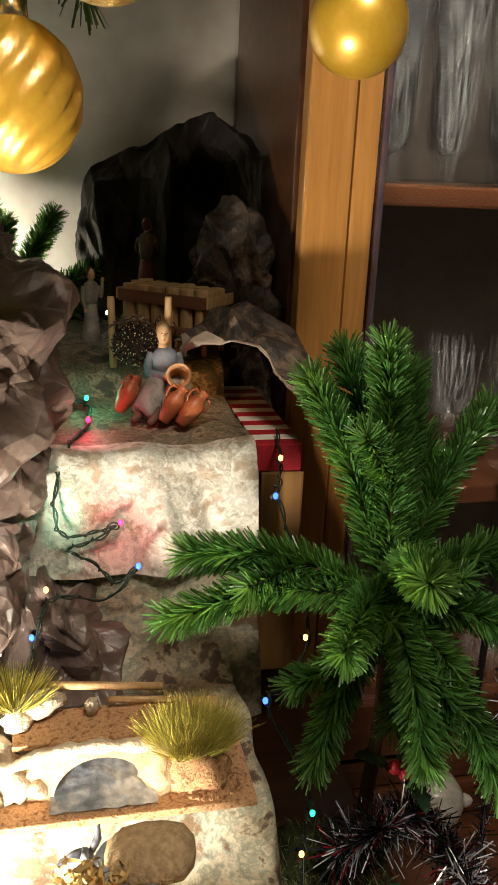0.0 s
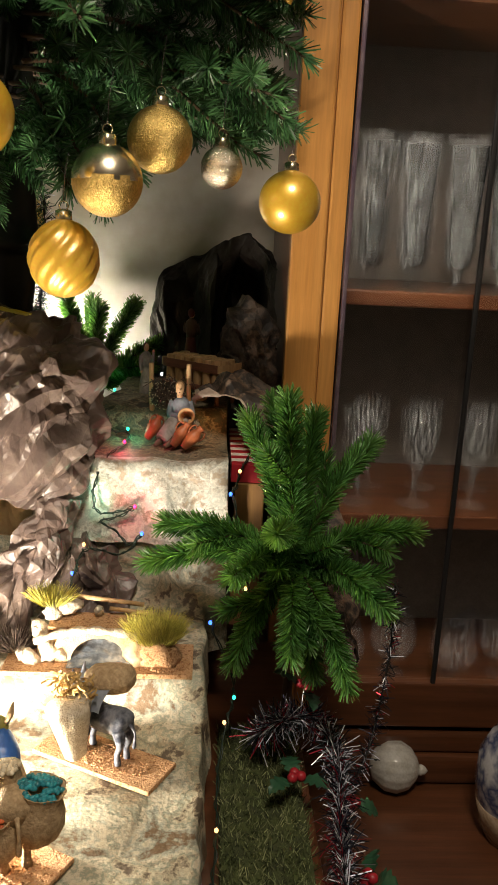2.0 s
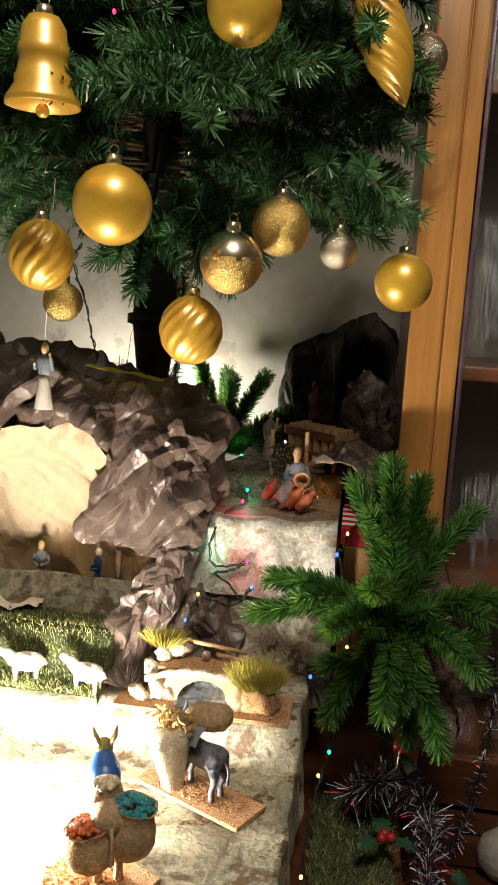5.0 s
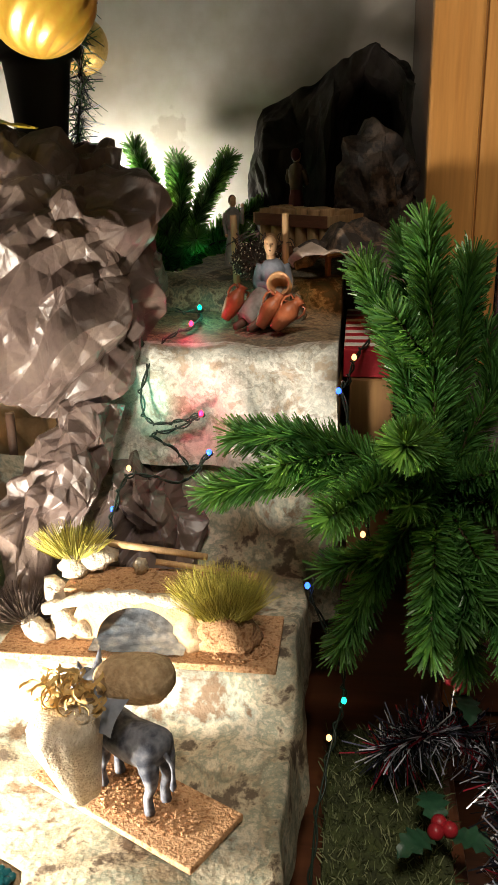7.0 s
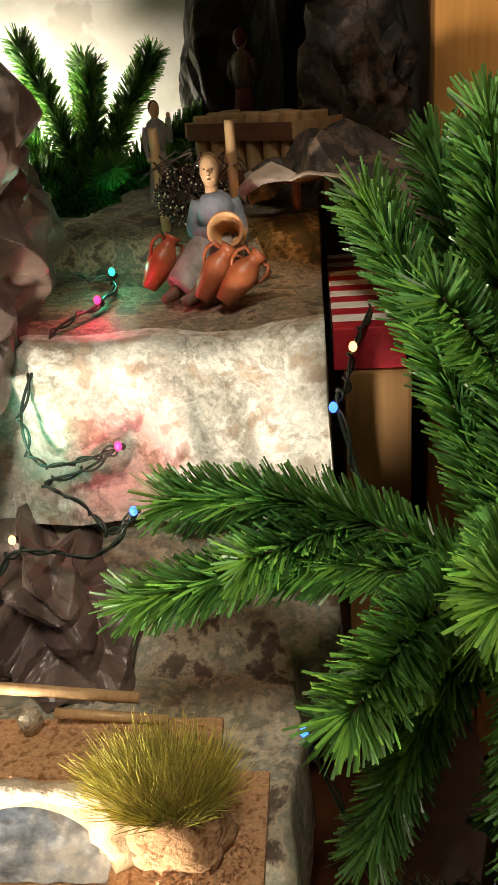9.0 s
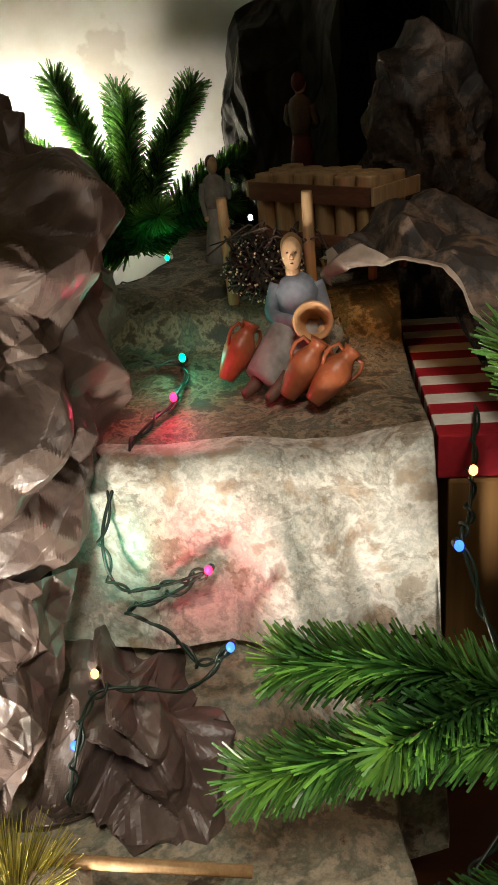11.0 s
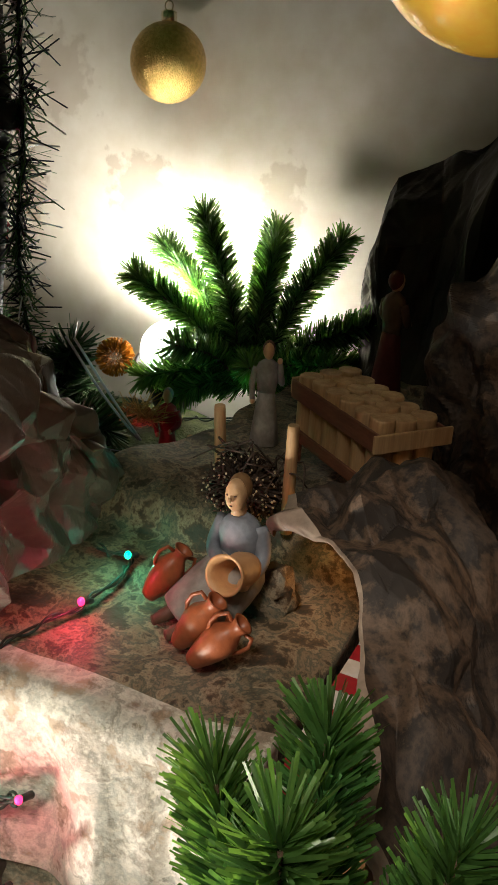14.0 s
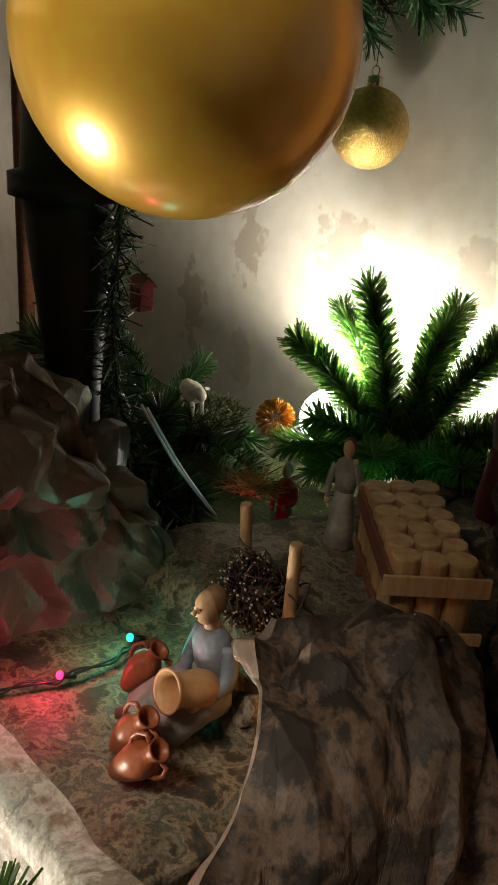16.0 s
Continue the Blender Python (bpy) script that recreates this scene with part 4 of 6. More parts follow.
# ---- baubles ----
def cap(parent, r):
    c = part("cap", Shape().lathe([(0.0065, 0), (0.007, 0.001), (0.0068, 0.008), (0.004, 0.0095), (0.001, 0.01)], pose(0, 0, r - 0.0015), 14, 0, lambda a, z: 1 + 0.06 * math.cos(10 * a)), CAP_GOLD, parent, "small metal cap")
    loop = [(0.004 * math.cos(t), 0, r + 0.011 + 0.004 * math.sin(t)) for t in [i * 0.5236 for i in range(13)]]
    part("loop", Shape().tube(loop, 0.0006, 5), CAP_GOLD, c)
    part("thread", Shape().tube([(0, 0, r + 0.014), (0.001, 0, r + 0.035), (0.004, 0.003, r + 0.055)], 0.0004, 4), BEAD, parent)


def bauble(x, y, z, r, mat, label, stretch=1.0, twist=None, segs=40):
    b = root("bauble", pose(x, y, z), label, "bauble", "baubles on the tree")
    prof = [(r * math.cos(t), r * stretch * math.sin(t)) for t in [math.pi * (i / 24 - 0.5) for i in range(25)]]
    part("shell", Shape().lathe([(max(p, 0.0004), h) for p, h in prof], None, segs, 0, twist), mat, b)
    cap(b, r * stretch)
    return b


def swirl(r, n=12, turns=-190, depth=0.065):
    return lambda a, z: 1 - depth + depth * 2 * abs(math.sin(n / 2 * a + turns * z)) ** 0.7


SATIN = "satin gold bauble hanging from the tree"
bauble(0.192, 0.497, 1.432, 0.0315, GOLD, SATIN)
bauble(-0.064, 0.258, 1.475, 0.0335, GOLD, SATIN)
bauble(0.037, 0.270, 1.636, 0.0305, GOLD, SATIN)
bauble(0.134, 0.409, 1.786, 0.029, GOLD, SATIN)
SW = "gold bauble with swirling ribs hanging from the tree"
bauble(-0.014, 0.366, 1.371, 0.0295, GOLD_MATTE, SW, 1.14, swirl(0.03), 96)
bauble(-0.157, 0.337, 1.434, 0.0295, GOLD_MATTE, SW, 1.14, swirl(0.03), 96)
d = bauble(0.026, 0.342, 1.437, 0.0295, [GLITTER, MIRROR], "mirror bauble with a gold glitter lower half")
for p in [o for o in d.children if o.name.startswith("shell")][0].data.polygons:
    p.material_index = 1 if p.center.z > 0.002 + 0.005 * noise.noise(p.center * 90) else 0
bauble(0.066, 0.385, 1.475, 0.0285, GLITTER, "gold glitter bauble hanging from the tree")
bauble(0.121, 0.450, 1.459, 0.0200, SILVER, "small pale silver glitter bauble")
bauble(0.193, 0.518, 1.669, 0.0260, SILVER, "pale silver bauble beside the cabinet")
bauble(0.185, 0.45, 1.865, 0.0265, GLITTER, "gold glitter bauble hanging from the tree")
bauble(-0.176, 0.950, 1.41, 0.0325, GLITTER, "gold glitter bauble hanging close to the wall")
bauble(-0.165, 0.42, 1.39, 0.021, GLITTER, "small gold glitter bauble")


def drop(x, y, z, tilt, yaw):
    b = root("drop_ornament", pose(x, y, z, 0, tilt, yaw), "long twisted gold drop ornament on the tree", "bauble", "baubles on the tree")
    prof = [(max(0.0005, 0.0245 * math.sin(math.pi * t) ** 0.8), -0.068 + 0.136 * t) for t in [i / 120 for i in range(121)]]
    part("shell", Shape().lathe(prof, None, 72, 0, lambda a, z: 0.92 + 0.13 * abs(math.sin(3.5 * a + 130 * z)) ** 0.7), GOLD_MATTE, b)
    cap(b, 0.066)


drop(-0.086, 0.329, 1.742, 0, 20)
drop(0.150, 0.413, 1.658, -22, 0)
bell = root("bell_ornament", pose(-0.107, 0.208, 1.572), "ribbed gold bell ornament hanging from the tree", "bauble", "baubles on the tree")
part("shell", Shape().lathe([(0.001, 0.036), (0.012, 0.034), (0.017, 0.026), (0.018, 0.015), (0.0195, 0.013), (0.0195, 0.005), (0.0185, 0.003), (0.0205, -0.008), (0.022, -0.01), (0.022, -0.016), (0.0285, -0.026), (0.029, -0.031), (0.026, -0.031), (0.019, -0.018), (0.015, 0.02), (0.001, 0.028)][::-1], None, 40), GOLD_MATTE, bell)
part("clapper", Shape().ball((0.0055, 0.0055, 0.0055), pose(0, 0, -0.034), 12, 8), GOLD_MATTE, bell)
cap(bell, 0.035)

# ---- lamps ----
lamp = root("spot_lamp", pose(-0.142, 0.905, 1.14), "small dark spot lamp with a white bulb shining up the wall", "lamp")
part("housing", Shape().lathe([(0.018, -0.02), (0.02, 0.0), (0.027, 0.026), (0.028, 0.028), (0.025, 0.028), (0.016, 0.002)], pose(0, 0, 0, 18), 24), BLACK, lamp, "dark lamp housing")
part("bulb", Shape().ball((0.027, 0.027, 0.027), pose(0, 0, 0.032, 18), 20, 14), BULB, lamp, "glowing bulb")


# ---- moss strip beside the crib ----
def tuft(shape, p, n, length, width, spread=0.7, k=0, lean=(0, 0, 0)):
    for i in range(n):
        a = random.random() * 6.283
        r = random.random()
        d = Vector((math.cos(a) * spread * r, math.sin(a) * spread * r, 1)) + Vector(lean)
        shape.blade(Vector(p) + Vector((math.cos(a) * length * 0.15 * r, math.sin(a) * length * 0.15 * r, 0)), d, width, length * (0.6 + 0.5 * random.random()), k, 0.3)


random.seed(11)
moss = root("moss_mat", pose(0.183, 0.27, 0.85), "mat of dull green moss laid beside the crib ground", "moss")
part("mat", Shape().grid(lambda u, v: ((u - 0.5) * 0.085, (v - 0.5) * 0.34, 0.016 + 0.004 * noise.noise(Vector((u * 9, v * 30, 2))) - (0.02 if u in (0, 1) or v in (0, 1) else 0)), 40, 120), MOSS_MAT, moss)
s = Shape()
for i in range(5200):
    x, y = (random.random() - 0.5) * 0.084, (random.random() - 0.5) * 0.338
    s.blade((x, y, 0.013), (random.random() - 0.5, random.random() - 0.5, 0.25 + 0.4 * random.random()), 0.0012, 0.006 + 0.007 * random.random(), random.randrange(2), 0.4)
tagged(part("moss_pile", s, [MOSS, MOSS_MAT], moss), kind="stuff")
thing("flat_pebble", Shape().ball((0.009, 0.008, 0.003), pose(0.174, 0.168, 0.871), 14, 8, 0, 0.2), SAND, "flat beige pebble lying on the moss", "pebble")
fence = root("toy_fence", pose(0.183, 0.14, 0.866), "small pale wooden toy fence across the moss", "fence")
for x in (-0.035, 0.0, 0.034):
    part("post", Shape().box((0.006, 0.005, 0.03), pose(x, 0, 0.012), 0.001), PINE_WOOD, fence)
for z in (0.008, 0.019):
    part("rail", Shape().box((0.082, 0.003, 0.004), pose(0, -0.004, z), 0.0006), PINE_WOOD, fence)


# ---- upper ledge: water seller, jars, cart ----
def figure(name, m, label, h, robe, top, hair, arms=(), head_k=2):
    """A small painted figure in one mesh, its foot at the origin, facing local -y."""
    s = Shape()
    s.lathe([(0.17 * h, 0), (0.175 * h, 0.01 * h), (0.15 * h, 0.2 * h), (0.115 * h, 0.42 * h), (0.10 * h, 0.52 * h)], Matrix.Diagonal((1, 0.8, 1, 1)), 20, 0, lambda a, z: 1 + 0.05 * math.cos(7 * a) * (1 - z / (0.55 * h)))
    s.lathe([(0.10 * h, 0.5 * h), (0.125 * h, 0.62 * h), (0.14 * h, 0.74 * h), (0.11 * h, 0.80 * h), (0.045 * h, 0.835 * h), (0.04 * h, 0.87 * h)], Matrix.Diagonal((1, 0.68, 1, 1)), 18, 1)
    s.ball((0.066 * h, 0.07 * h, 0.085 * h), pose(0, -0.005 * h, 0.915 * h), 14, 10, 2)
    s.ball((0.073 * h, 0.075 * h, 0.08 * h), pose(0, 0.016 * h, 0.93 * h), 14, 10, 3)
    for side, hand in arms:
        p = [(side * 0.13 * h, 0, 0.75 * h), (side * 0.17 * h, -0.03 * h, 0.62 * h), tuple(v * h for v in hand)]
        s.tube(catmull(p, 8), [0.045 * h - 0.002 * h * i for i in range(9)], 8, None, 1)
        s.ball((0.032 * h, 0.032 * h, 0.032 * h), pose(*[v * h for v in hand]), 8, 6, 2)
    return thing(name, s, [robe, top, SKIN, hair], label, "figurine", m @ Matrix.Diagonal((0.80, 0.84, 1, 1)), "crib figures")


def seated():
    s = Shape()
    o = Vector((0.084, 0.602, 1.150))
    P = lambda x, y, z: Vector((x, y, z)) - o
    s.lathe([(0.0115, 0), (0.0120, 0.008), (0.0128, 0.018), (0.0132, 0.026), (0.0095, 0.031), (0.005, 0.034)], Matrix.Translation(P(0.085, 0.604, 1.171)) @ pose(0, 0, 0, 8) @ Matrix.Diagonal((1, 0.72, 1, 1)), 18, 1)
    s.tube([P(0.083, 0.601, 1.202), P(0.083, 0.600, 1.210)], [0.0045, 0.0042], 10, None, 2)
    s.ball((0.0061, 0.0068, 0.0084), Matrix.Translation(P(0.083, 0.597, 1.2155)), 16, 12, 2)
    s.ball((0.0067, 0.0066, 0.0074), Matrix.Translation(P(0.083, 0.6012, 1.2178)), 16, 12, 3)
    s.tube([P(0.083, 0.5898, 1.2165), P(0.083, 0.5885, 1.2145)], [0.0009, 0.0015], 6, None, 2)
    s.tube(catmull([P(0.083, 0.604, 1.172), P(0.076, 0.59, 1.170), P(0.066, 0.578, 1.160), P(0.062, 0.574, 1.1555)], 10), [0.0135, 0.0138, 0.0136, 0.0133, 0.013, 0.0126, 0.0124, 0.0122, 0.012, 0.0118, 0.0115], 16, None, 0)
    s.tube(catmull([P(0.09, 0.60, 1.172), P(0.092, 0.585, 1.172), P(0.086, 0.574, 1.160)], 8), [0.0115, 0.0115, 0.011, 0.011, 0.0108, 0.0105, 0.010, 0.0098, 0.0095], 14, None, 0)
    for sh, el, ha in (((0.0735, 0.603, 1.199), (0.0695, 0.598, 1.184), (0.084, 0.583, 1.184)), ((0.0960, 0.603, 1.199), (0.1005, 0.598, 1.184), (0.099, 0.580, 1.179))):
        s.tube(catmull([P(*sh), P(*el), P(*ha)], 10), [0.0050, 0.005, 0.0048, 0.0047, 0.0046, 0.0044, 0.0042, 0.004, 0.0037, 0.0033, 0.0028], 10, None, 1)
        s.ball((0.0035, 0.0045, 0.0035), Matrix.Translation(P(*ha)), 10, 8, 2)
    for x, z, r, k in ((0.0806, 1.2172, 0.0009, 4), (0.0854, 1.2172, 0.0009, 4), (0.083, 1.2118, 0.0009, 4)):
        s.ball((r, 0.0008, r * 0.55), Matrix.Translation(P(x, 0.5910, z)), 8, 6, k)
    for x, y in ((0.056, 0.570), (0.070, 0.562)):
        s.tube([P(x + 0.006, y + 0.010, 1.160), P(x + 0.002, y + 0.004, 1.155), P(x - 0.004, y - 0.006, 1.1535)], [0.0042, 0.0042, 0.0028], 10, None, 4)
    return thing("seated_figurine", s, [GREY, BLUE_GREY, SKIN, HAIR, BROWN], "painted seated crib figure in grey-blue clothes holding a jug", "figurine", Matrix.Translation(o) @ Matrix.Diagonal((0.86, 0.92, 1, 1)), "crib figures")


seated()
thing("seat_stone", Shape().ball((0.019, 0.012, 0.0195), pose(0.094, 0.613, 1.155), 18, 12, 0, 0.5, 3), ROCK_DARK, "small dark stone behind the seated figure", "stone")


def jar(m, clay, s=1.0):
    j = root("clay_jar", m, "two-handled brown terracotta water jar", "jar", "jars of the water seller")
    prof = [(0.0042, 0), (0.0046, 0.001), (0.0068, 0.008), (0.0086, 0.017), (0.0082, 0.022), (0.0052, 0.027), (0.0042, 0.029), (0.0044, 0.032), (0.0056, 0.034), (0.0045, 0.0338), (0.003, 0.029), (0.0028, 0.025)]
    part("body", Shape().lathe([(r * s, z * s) for r, z in prof], None, 24), clay, j)
    for q in (-1, 1):
        part("handle", Shape().tube([(x * s * q, 0, z * s) for x, z in ((0.0044, 0.0305), (0.0085, 0.0315), (0.0108, 0.027), (0.0102, 0.022), (0.008, 0.0185))], 0.0011 * s, 8), clay, j)
    return j


JAR = jar(pose(0.090, 0.547, 1.156, -6, 44, 12), TERRACOTTA, 0.93)
copy_thing(JAR, pose(0.078, 0.555, 1.156, -4, 34, 8))
copy_thing(JAR, pose(0.046, 0.580, 1.157, 6, 32, 40))
jug = root("clay_jug", look((0.093, 0.584, 1.184), (0.094, 0.60, 1.179)), "pale clay jug held by the seated figure", "jar", "jars of the water seller")
part("body", Shape().lathe([(0.004, -0.014), (0.0075, -0.009), (0.0088, -0.002), (0.0078, 0.005), (0.0074, 0.009), (0.0094, 0.013), (0.0100, 0.0142), (0.0086, 0.0142), (0.0066, 0.009), (0.0066, 0.004), (0.003, -0.006)], None, 26), CLAY, jug)

POST = root("wooden_post", pose(0.092, 0.640, 1.178), "cut wooden post standing on the ledge", "post", "posts on the ledge")
part("stake", Shape().lathe([(0.0034, 0), (0.0033, 0.03), (0.0031, 0.058), (0.0029, 0.0605)], None, 12), PINE_WOOD, POST)
copy_thing(POST, pose(0.047, 0.652, 1.176, 0, -3, 50))
copy_thing(POST, pose(-0.045, 0.77, 1.098, 3, 4, 20))

random.seed(5)
fag = root("twig_bundle", pose(0.066, 0.640, 1.180), "round bundle of dark twigs lying between two posts", "firewood")
s = Shape()
for i in range(620):
    d = Vector((random.gauss(0, 1), random.gauss(0, 1), random.gauss(0, 1))).normalized()
    p = Vector((0.0205 * d.x, 0.017 * d.y, 0.018 + 0.0165 * d.z))
    q = p + 0.0035 * Vector((random.gauss(0, 0.5), random.gauss(0, 0.5), random.gauss(0, 0.5)))
    s.tube([Vector((0, 0, 0.018)).lerp(p, 0.55), p, q], [0.0007, 0.0006, 0.0006], 4)
    if random.random() < 0.55:
        s.ball((0.0007, 0.0007, 0.0007), Matrix.Translation(q), 5, 4, 1)
s.ball((0.016, 0.013, 0.012), pose(0, 0, 0.018), 14, 10)
tagged(part("bundle", s, [BARK, CREAM], fag), kind="stuff")
s = Shape()
for i in range(16):
    a = math.pi * (0.05 + 0.9 * random.random())
    p = Vector((0.020 * math.cos(a), 0.005, 0.022 + 0.014 * math.sin(a)))
    s.tube(catmull([p, p + Vector((random.uniform(-0.012, 0.012), random.uniform(-0.02, 0.01), 0.008)), p + Vector((random.uniform(-0.026, 0.02), random.uniform(-0.02, 0.015), random.uniform(-0.016, 0.006)))], 6), 0.0005, 4)
tagged(part("loose_straw", s, BARK, fag, "thin loose stalks"), kind="stuff")

# cart with sawn logs
cart = root("log_cart", pose(0.129, 0.664, 1.180, 0, 0, math.degrees(math.atan2(0.058, -0.073))), "wooden crate cart full of upright sawn logs", "cart")
L, W = 0.093, -0.041
part("long_rail", Shape().box((L, 0.002, 0.011), pose(L / 2, 0, 0.048), 0.0005), RED_WOOD, cart, "dark stained rail")
part("long_rail", Shape().box((L, 0.002, 0.006), pose(L / 2, 0, 0.022), 0.0005), RED_WOOD, cart)
part("long_rail", Shape().box((L, 0.002, 0.011), pose(L / 2, W, 0.048), 0.0005), RED_WOOD, cart)
part("end_board", Shape().box((0.002, abs(W) + 0.008, 0.010), pose(-0.002, W / 2, 0.049), 0.0005), PINE_WOOD, cart, "pale end board")
part("end_board", Shape().box((0.002, abs(W) + 0.008, 0.006), pose(-0.002, W / 2, 0.022), 0.0005), PINE_WOOD, cart)
part("end_board", Shape().box((0.002, abs(W), 0.010), pose(L + 0.002, W / 2, 0.049), 0.0005), PINE_WOOD, cart)
part("floor_board", Shape().box((L, abs(W), 0.003), pose(L / 2, W / 2, 0.0185), 0.0005), RED_WOOD, cart)
for x in (0.004, L - 0.004):
    for y in (-0.004, W + 0.004):
        part("leg", Shape().box((0.004, 0.004, 0.019), pose(x, y, 0.0095), 0.0005), RED_WOOD, cart)
random.seed(8)
for i in range(6):
    for j in range(3):
        r = 0.0069 + 0.0004 * random.random()
        h = 0.0375 + 0.002 * random.random()
        tw = random.random() * 6
        part("log", Shape().lathe([(r * 0.96, 0), (r, 0.002), (r, h - 0.0016), (r * 0.99, h - 0.001), (r * 0.95, h), (r * 0.90, h)], pose(0.0085 + i * 0.0152, -0.0075 - j * 0.0130, 0.020, 0, 0, 60 * tw), 12, 0, lambda a, z: 1 + 0.035 * math.cos(3 * a + tw)), PINE_WOOD, cart)

figure("standing_figurine", pose(0.032, 0.737, 1.181, 0, 0, 25), "small painted crib man in a pale belted tunic", 0.068, GREY, GREY, BROWN, ((1, (0.13, -0.16, 0.86)), (-1, (-0.16, -0.1, 0.45))))
thing("flat_rock", Shape().ball((0.035, 0.03, 0.028), pose(0.10, 0.81, 1.185), 22, 14, 0, 0.45, 2), ROCK_DARK, "dark rock under the standing woman figure", "stone")
figure("woman_figurine", pose(0.090, 0.80, 1.208, 0, 0, 150), "small painted crib woman with red hair and dark red dress", 0.083, MAROON, BROWN, MAROON, ((1, (0.04, -0.17, 0.6)), (-1, (-0.04, -0.17, 0.57))))
figure("robed_figurine", pose(-0.076, 0.795, 1.110, 0, 0, 15), "small painted crib figure in a dark red robe", 0.07, RED, RED, GREY, ((1, (0.08, -0.15, 0.55)), (-1, (-0.1, -0.15, 0.5))))
thing("straw_heap", (lambda q: ([q.blade((random.gauss(0, 0.008), random.gauss(0, 0.006), 0.004 + 0.012 * random.random()), (random.uniform(-1, 1), random.uniform(-1, 1), random.uniform(-0.1, 0.7)), 0.0012, 0.02) for i in range(160)], q)[1])(Shape()), STRAW, "heap of orange straw beside the robed figure", "straw", pose(-0.088, 0.775, 1.15), "", "stuff")

# striped boxes beside the ledge
thing("side_crate", Shape().box((0.034, 0.175, 0.177), pose(0.168, 0.612, 1.0345), 0.002), CRATE_WOOD, "narrow yellow-brown wooden crate beside the ledge", "crate")
box = root("striped_box", pose(0.164, 0.612, 1.1235), "red and white striped gift box wedged beside the ledge", "box")
for i in range(14):
    part("stripe", Shape().box((0.036, 0.0122, 0.022), pose(0, -0.081 + i * 0.0124, 0.011), 0.001), WHITE if i % 2 else RED, box, "white stripe" if i % 2 else "red stripe")

# ---- bridge ----
br = root("toy_bridge", pose(0.02, 0.365, 0.984), "small plaster stone bridge with a wooden railing on a cork base", "bridge")
part("base_board", Shape().box((0.182, 0.062, 0.005), pose(0.0, 0.0, 0.0015), 0.001), CORK, br)


def arch_wall():
    """A wall pierced by a half-round arch, with a thick rim."""
    s = Shape()
    n, r, top = 24, 0.028, 0.036
    v, f = [], []
    for y in (-0.013, 0.022):
        for i in range(n + 1):
            a = math.pi * i / n
            x = -r * math.cos(a)
            z = 0.004 + 0.027 * math.sin(a)
            v.append((x, y, z))
            v.append((-0.046 * math.cos(a) * (1 if abs(math.cos(a)) < 0.95 else 1), y + (0.002 if y < 0 else 0), min(top, 0.004 + 0.05 * math.sin(a)) + 0.001 * noise.noise(Vector((x * 300, y, 1)))))
    h = 2 * (n + 1)
    for i in range(n):
        a = 2 * i
        f += [(a, a + 1, a + 3, a + 2), (h + a + 2, h + a + 3, h + a + 1, h + a), (a + 2, a + h + 2, a + h, a), (a + 1, a + h + 1, a + h + 3, a + 3)]
    return s.add(v, f, None, 0, False)


part("arch", arch_wall(), SAND, br)
part("deck", Shape().box((0.125, 0.030, 0.004), pose(0.012, 0.010, 0.037, 3), 0.001), CORK, br)
part("kerb", Shape().tube(catmull([(-0.062, -0.012, 0.026), (-0.03, -0.013, 0.037), (0.0, -0.013, 0.039), (0.035, -0.012, 0.034), (0.05, -0.011, 0.024)], 20), [0.004 + 0.0012 * math.sin(i * 2.1) for i in range(21)], 8), STONE_WHITE, br)
part("water", Shape().grid(lambda u, v: (-0.03 + 0.062 * u, -0.026 + 0.048 * v, 0.006 + 0.016 * v * v + 0.0012 * noise.noise(Vector((u * 9, v * 9, 4)))), 24, 24), WATER, br, "painted grey-blue water")
part("railing", Shape().tube([(-0.030, 0.024, 0.058), (0.04, 0.026, 0.049)], [0.0026, 0.0024], 8), PINE_WOOD, br)
part("railing", Shape().tube([(0.006, 0.020, 0.047), (0.052, 0.022, 0.041)], [0.0022, 0.002], 8), PINE_WOOD, br)
for i, (x, y, z, r) in enumerate(((-0.034, 0.018, 0.05, 0.011), (-0.048, 0.012, 0.046, 0.010), (-0.004, 0.018, 0.044, 0.006), (-0.05, -0.008, 0.014, 0.011), (-0.066, -0.012, 0.008, 0.010), (-0.036, -0.01, 0.012, 0.008), (-0.075, -0.004, 0.008, 0.008), (-0.058, 0.006, 0.028, 0.011))):
    part("stone", Shape().ball((r * 1.2, r * 0.8, r * 0.8), pose(x, y, z, 20 * i, 30 * i, 47 * i), 10, 7, 0, 0.5, i), STONE_WHITE, br)
part("pillar", Shape().ball((0.020, 0.016, 0.022), pose(0.056, -0.008, 0.014), 26, 18, 0, 0.35, 4), CORK, br, "lumpy cork pillar")
part("pillar", Shape().ball((0.014, 0.014, 0.017), pose(0.036, -0.006, 0.013), 22, 14, 0, 0.35, 6), SAND, br)
s = Shape()
random.seed(3)
for i in range(420):
    a, r = random.random() * 6.283, math.sqrt(random.random())
    s.box((0.0018, 0.0018, 0.0012), pose(0.064 + 0.024 * r * math.cos(a), -0.01 + 0.018 * r * math.sin(a), 0.0045 + 0.001 * random.random(), 90 * random.random(), 0, 90 * random.random()))
tagged(part("gravel", s, CORK, br), kind="stuff")
bush = thing("dry_grass_bush", Shape(), GRASS_YELLOW, "yellow-green dried grass tuft on the bridge", "grass", None)
s = Shape()
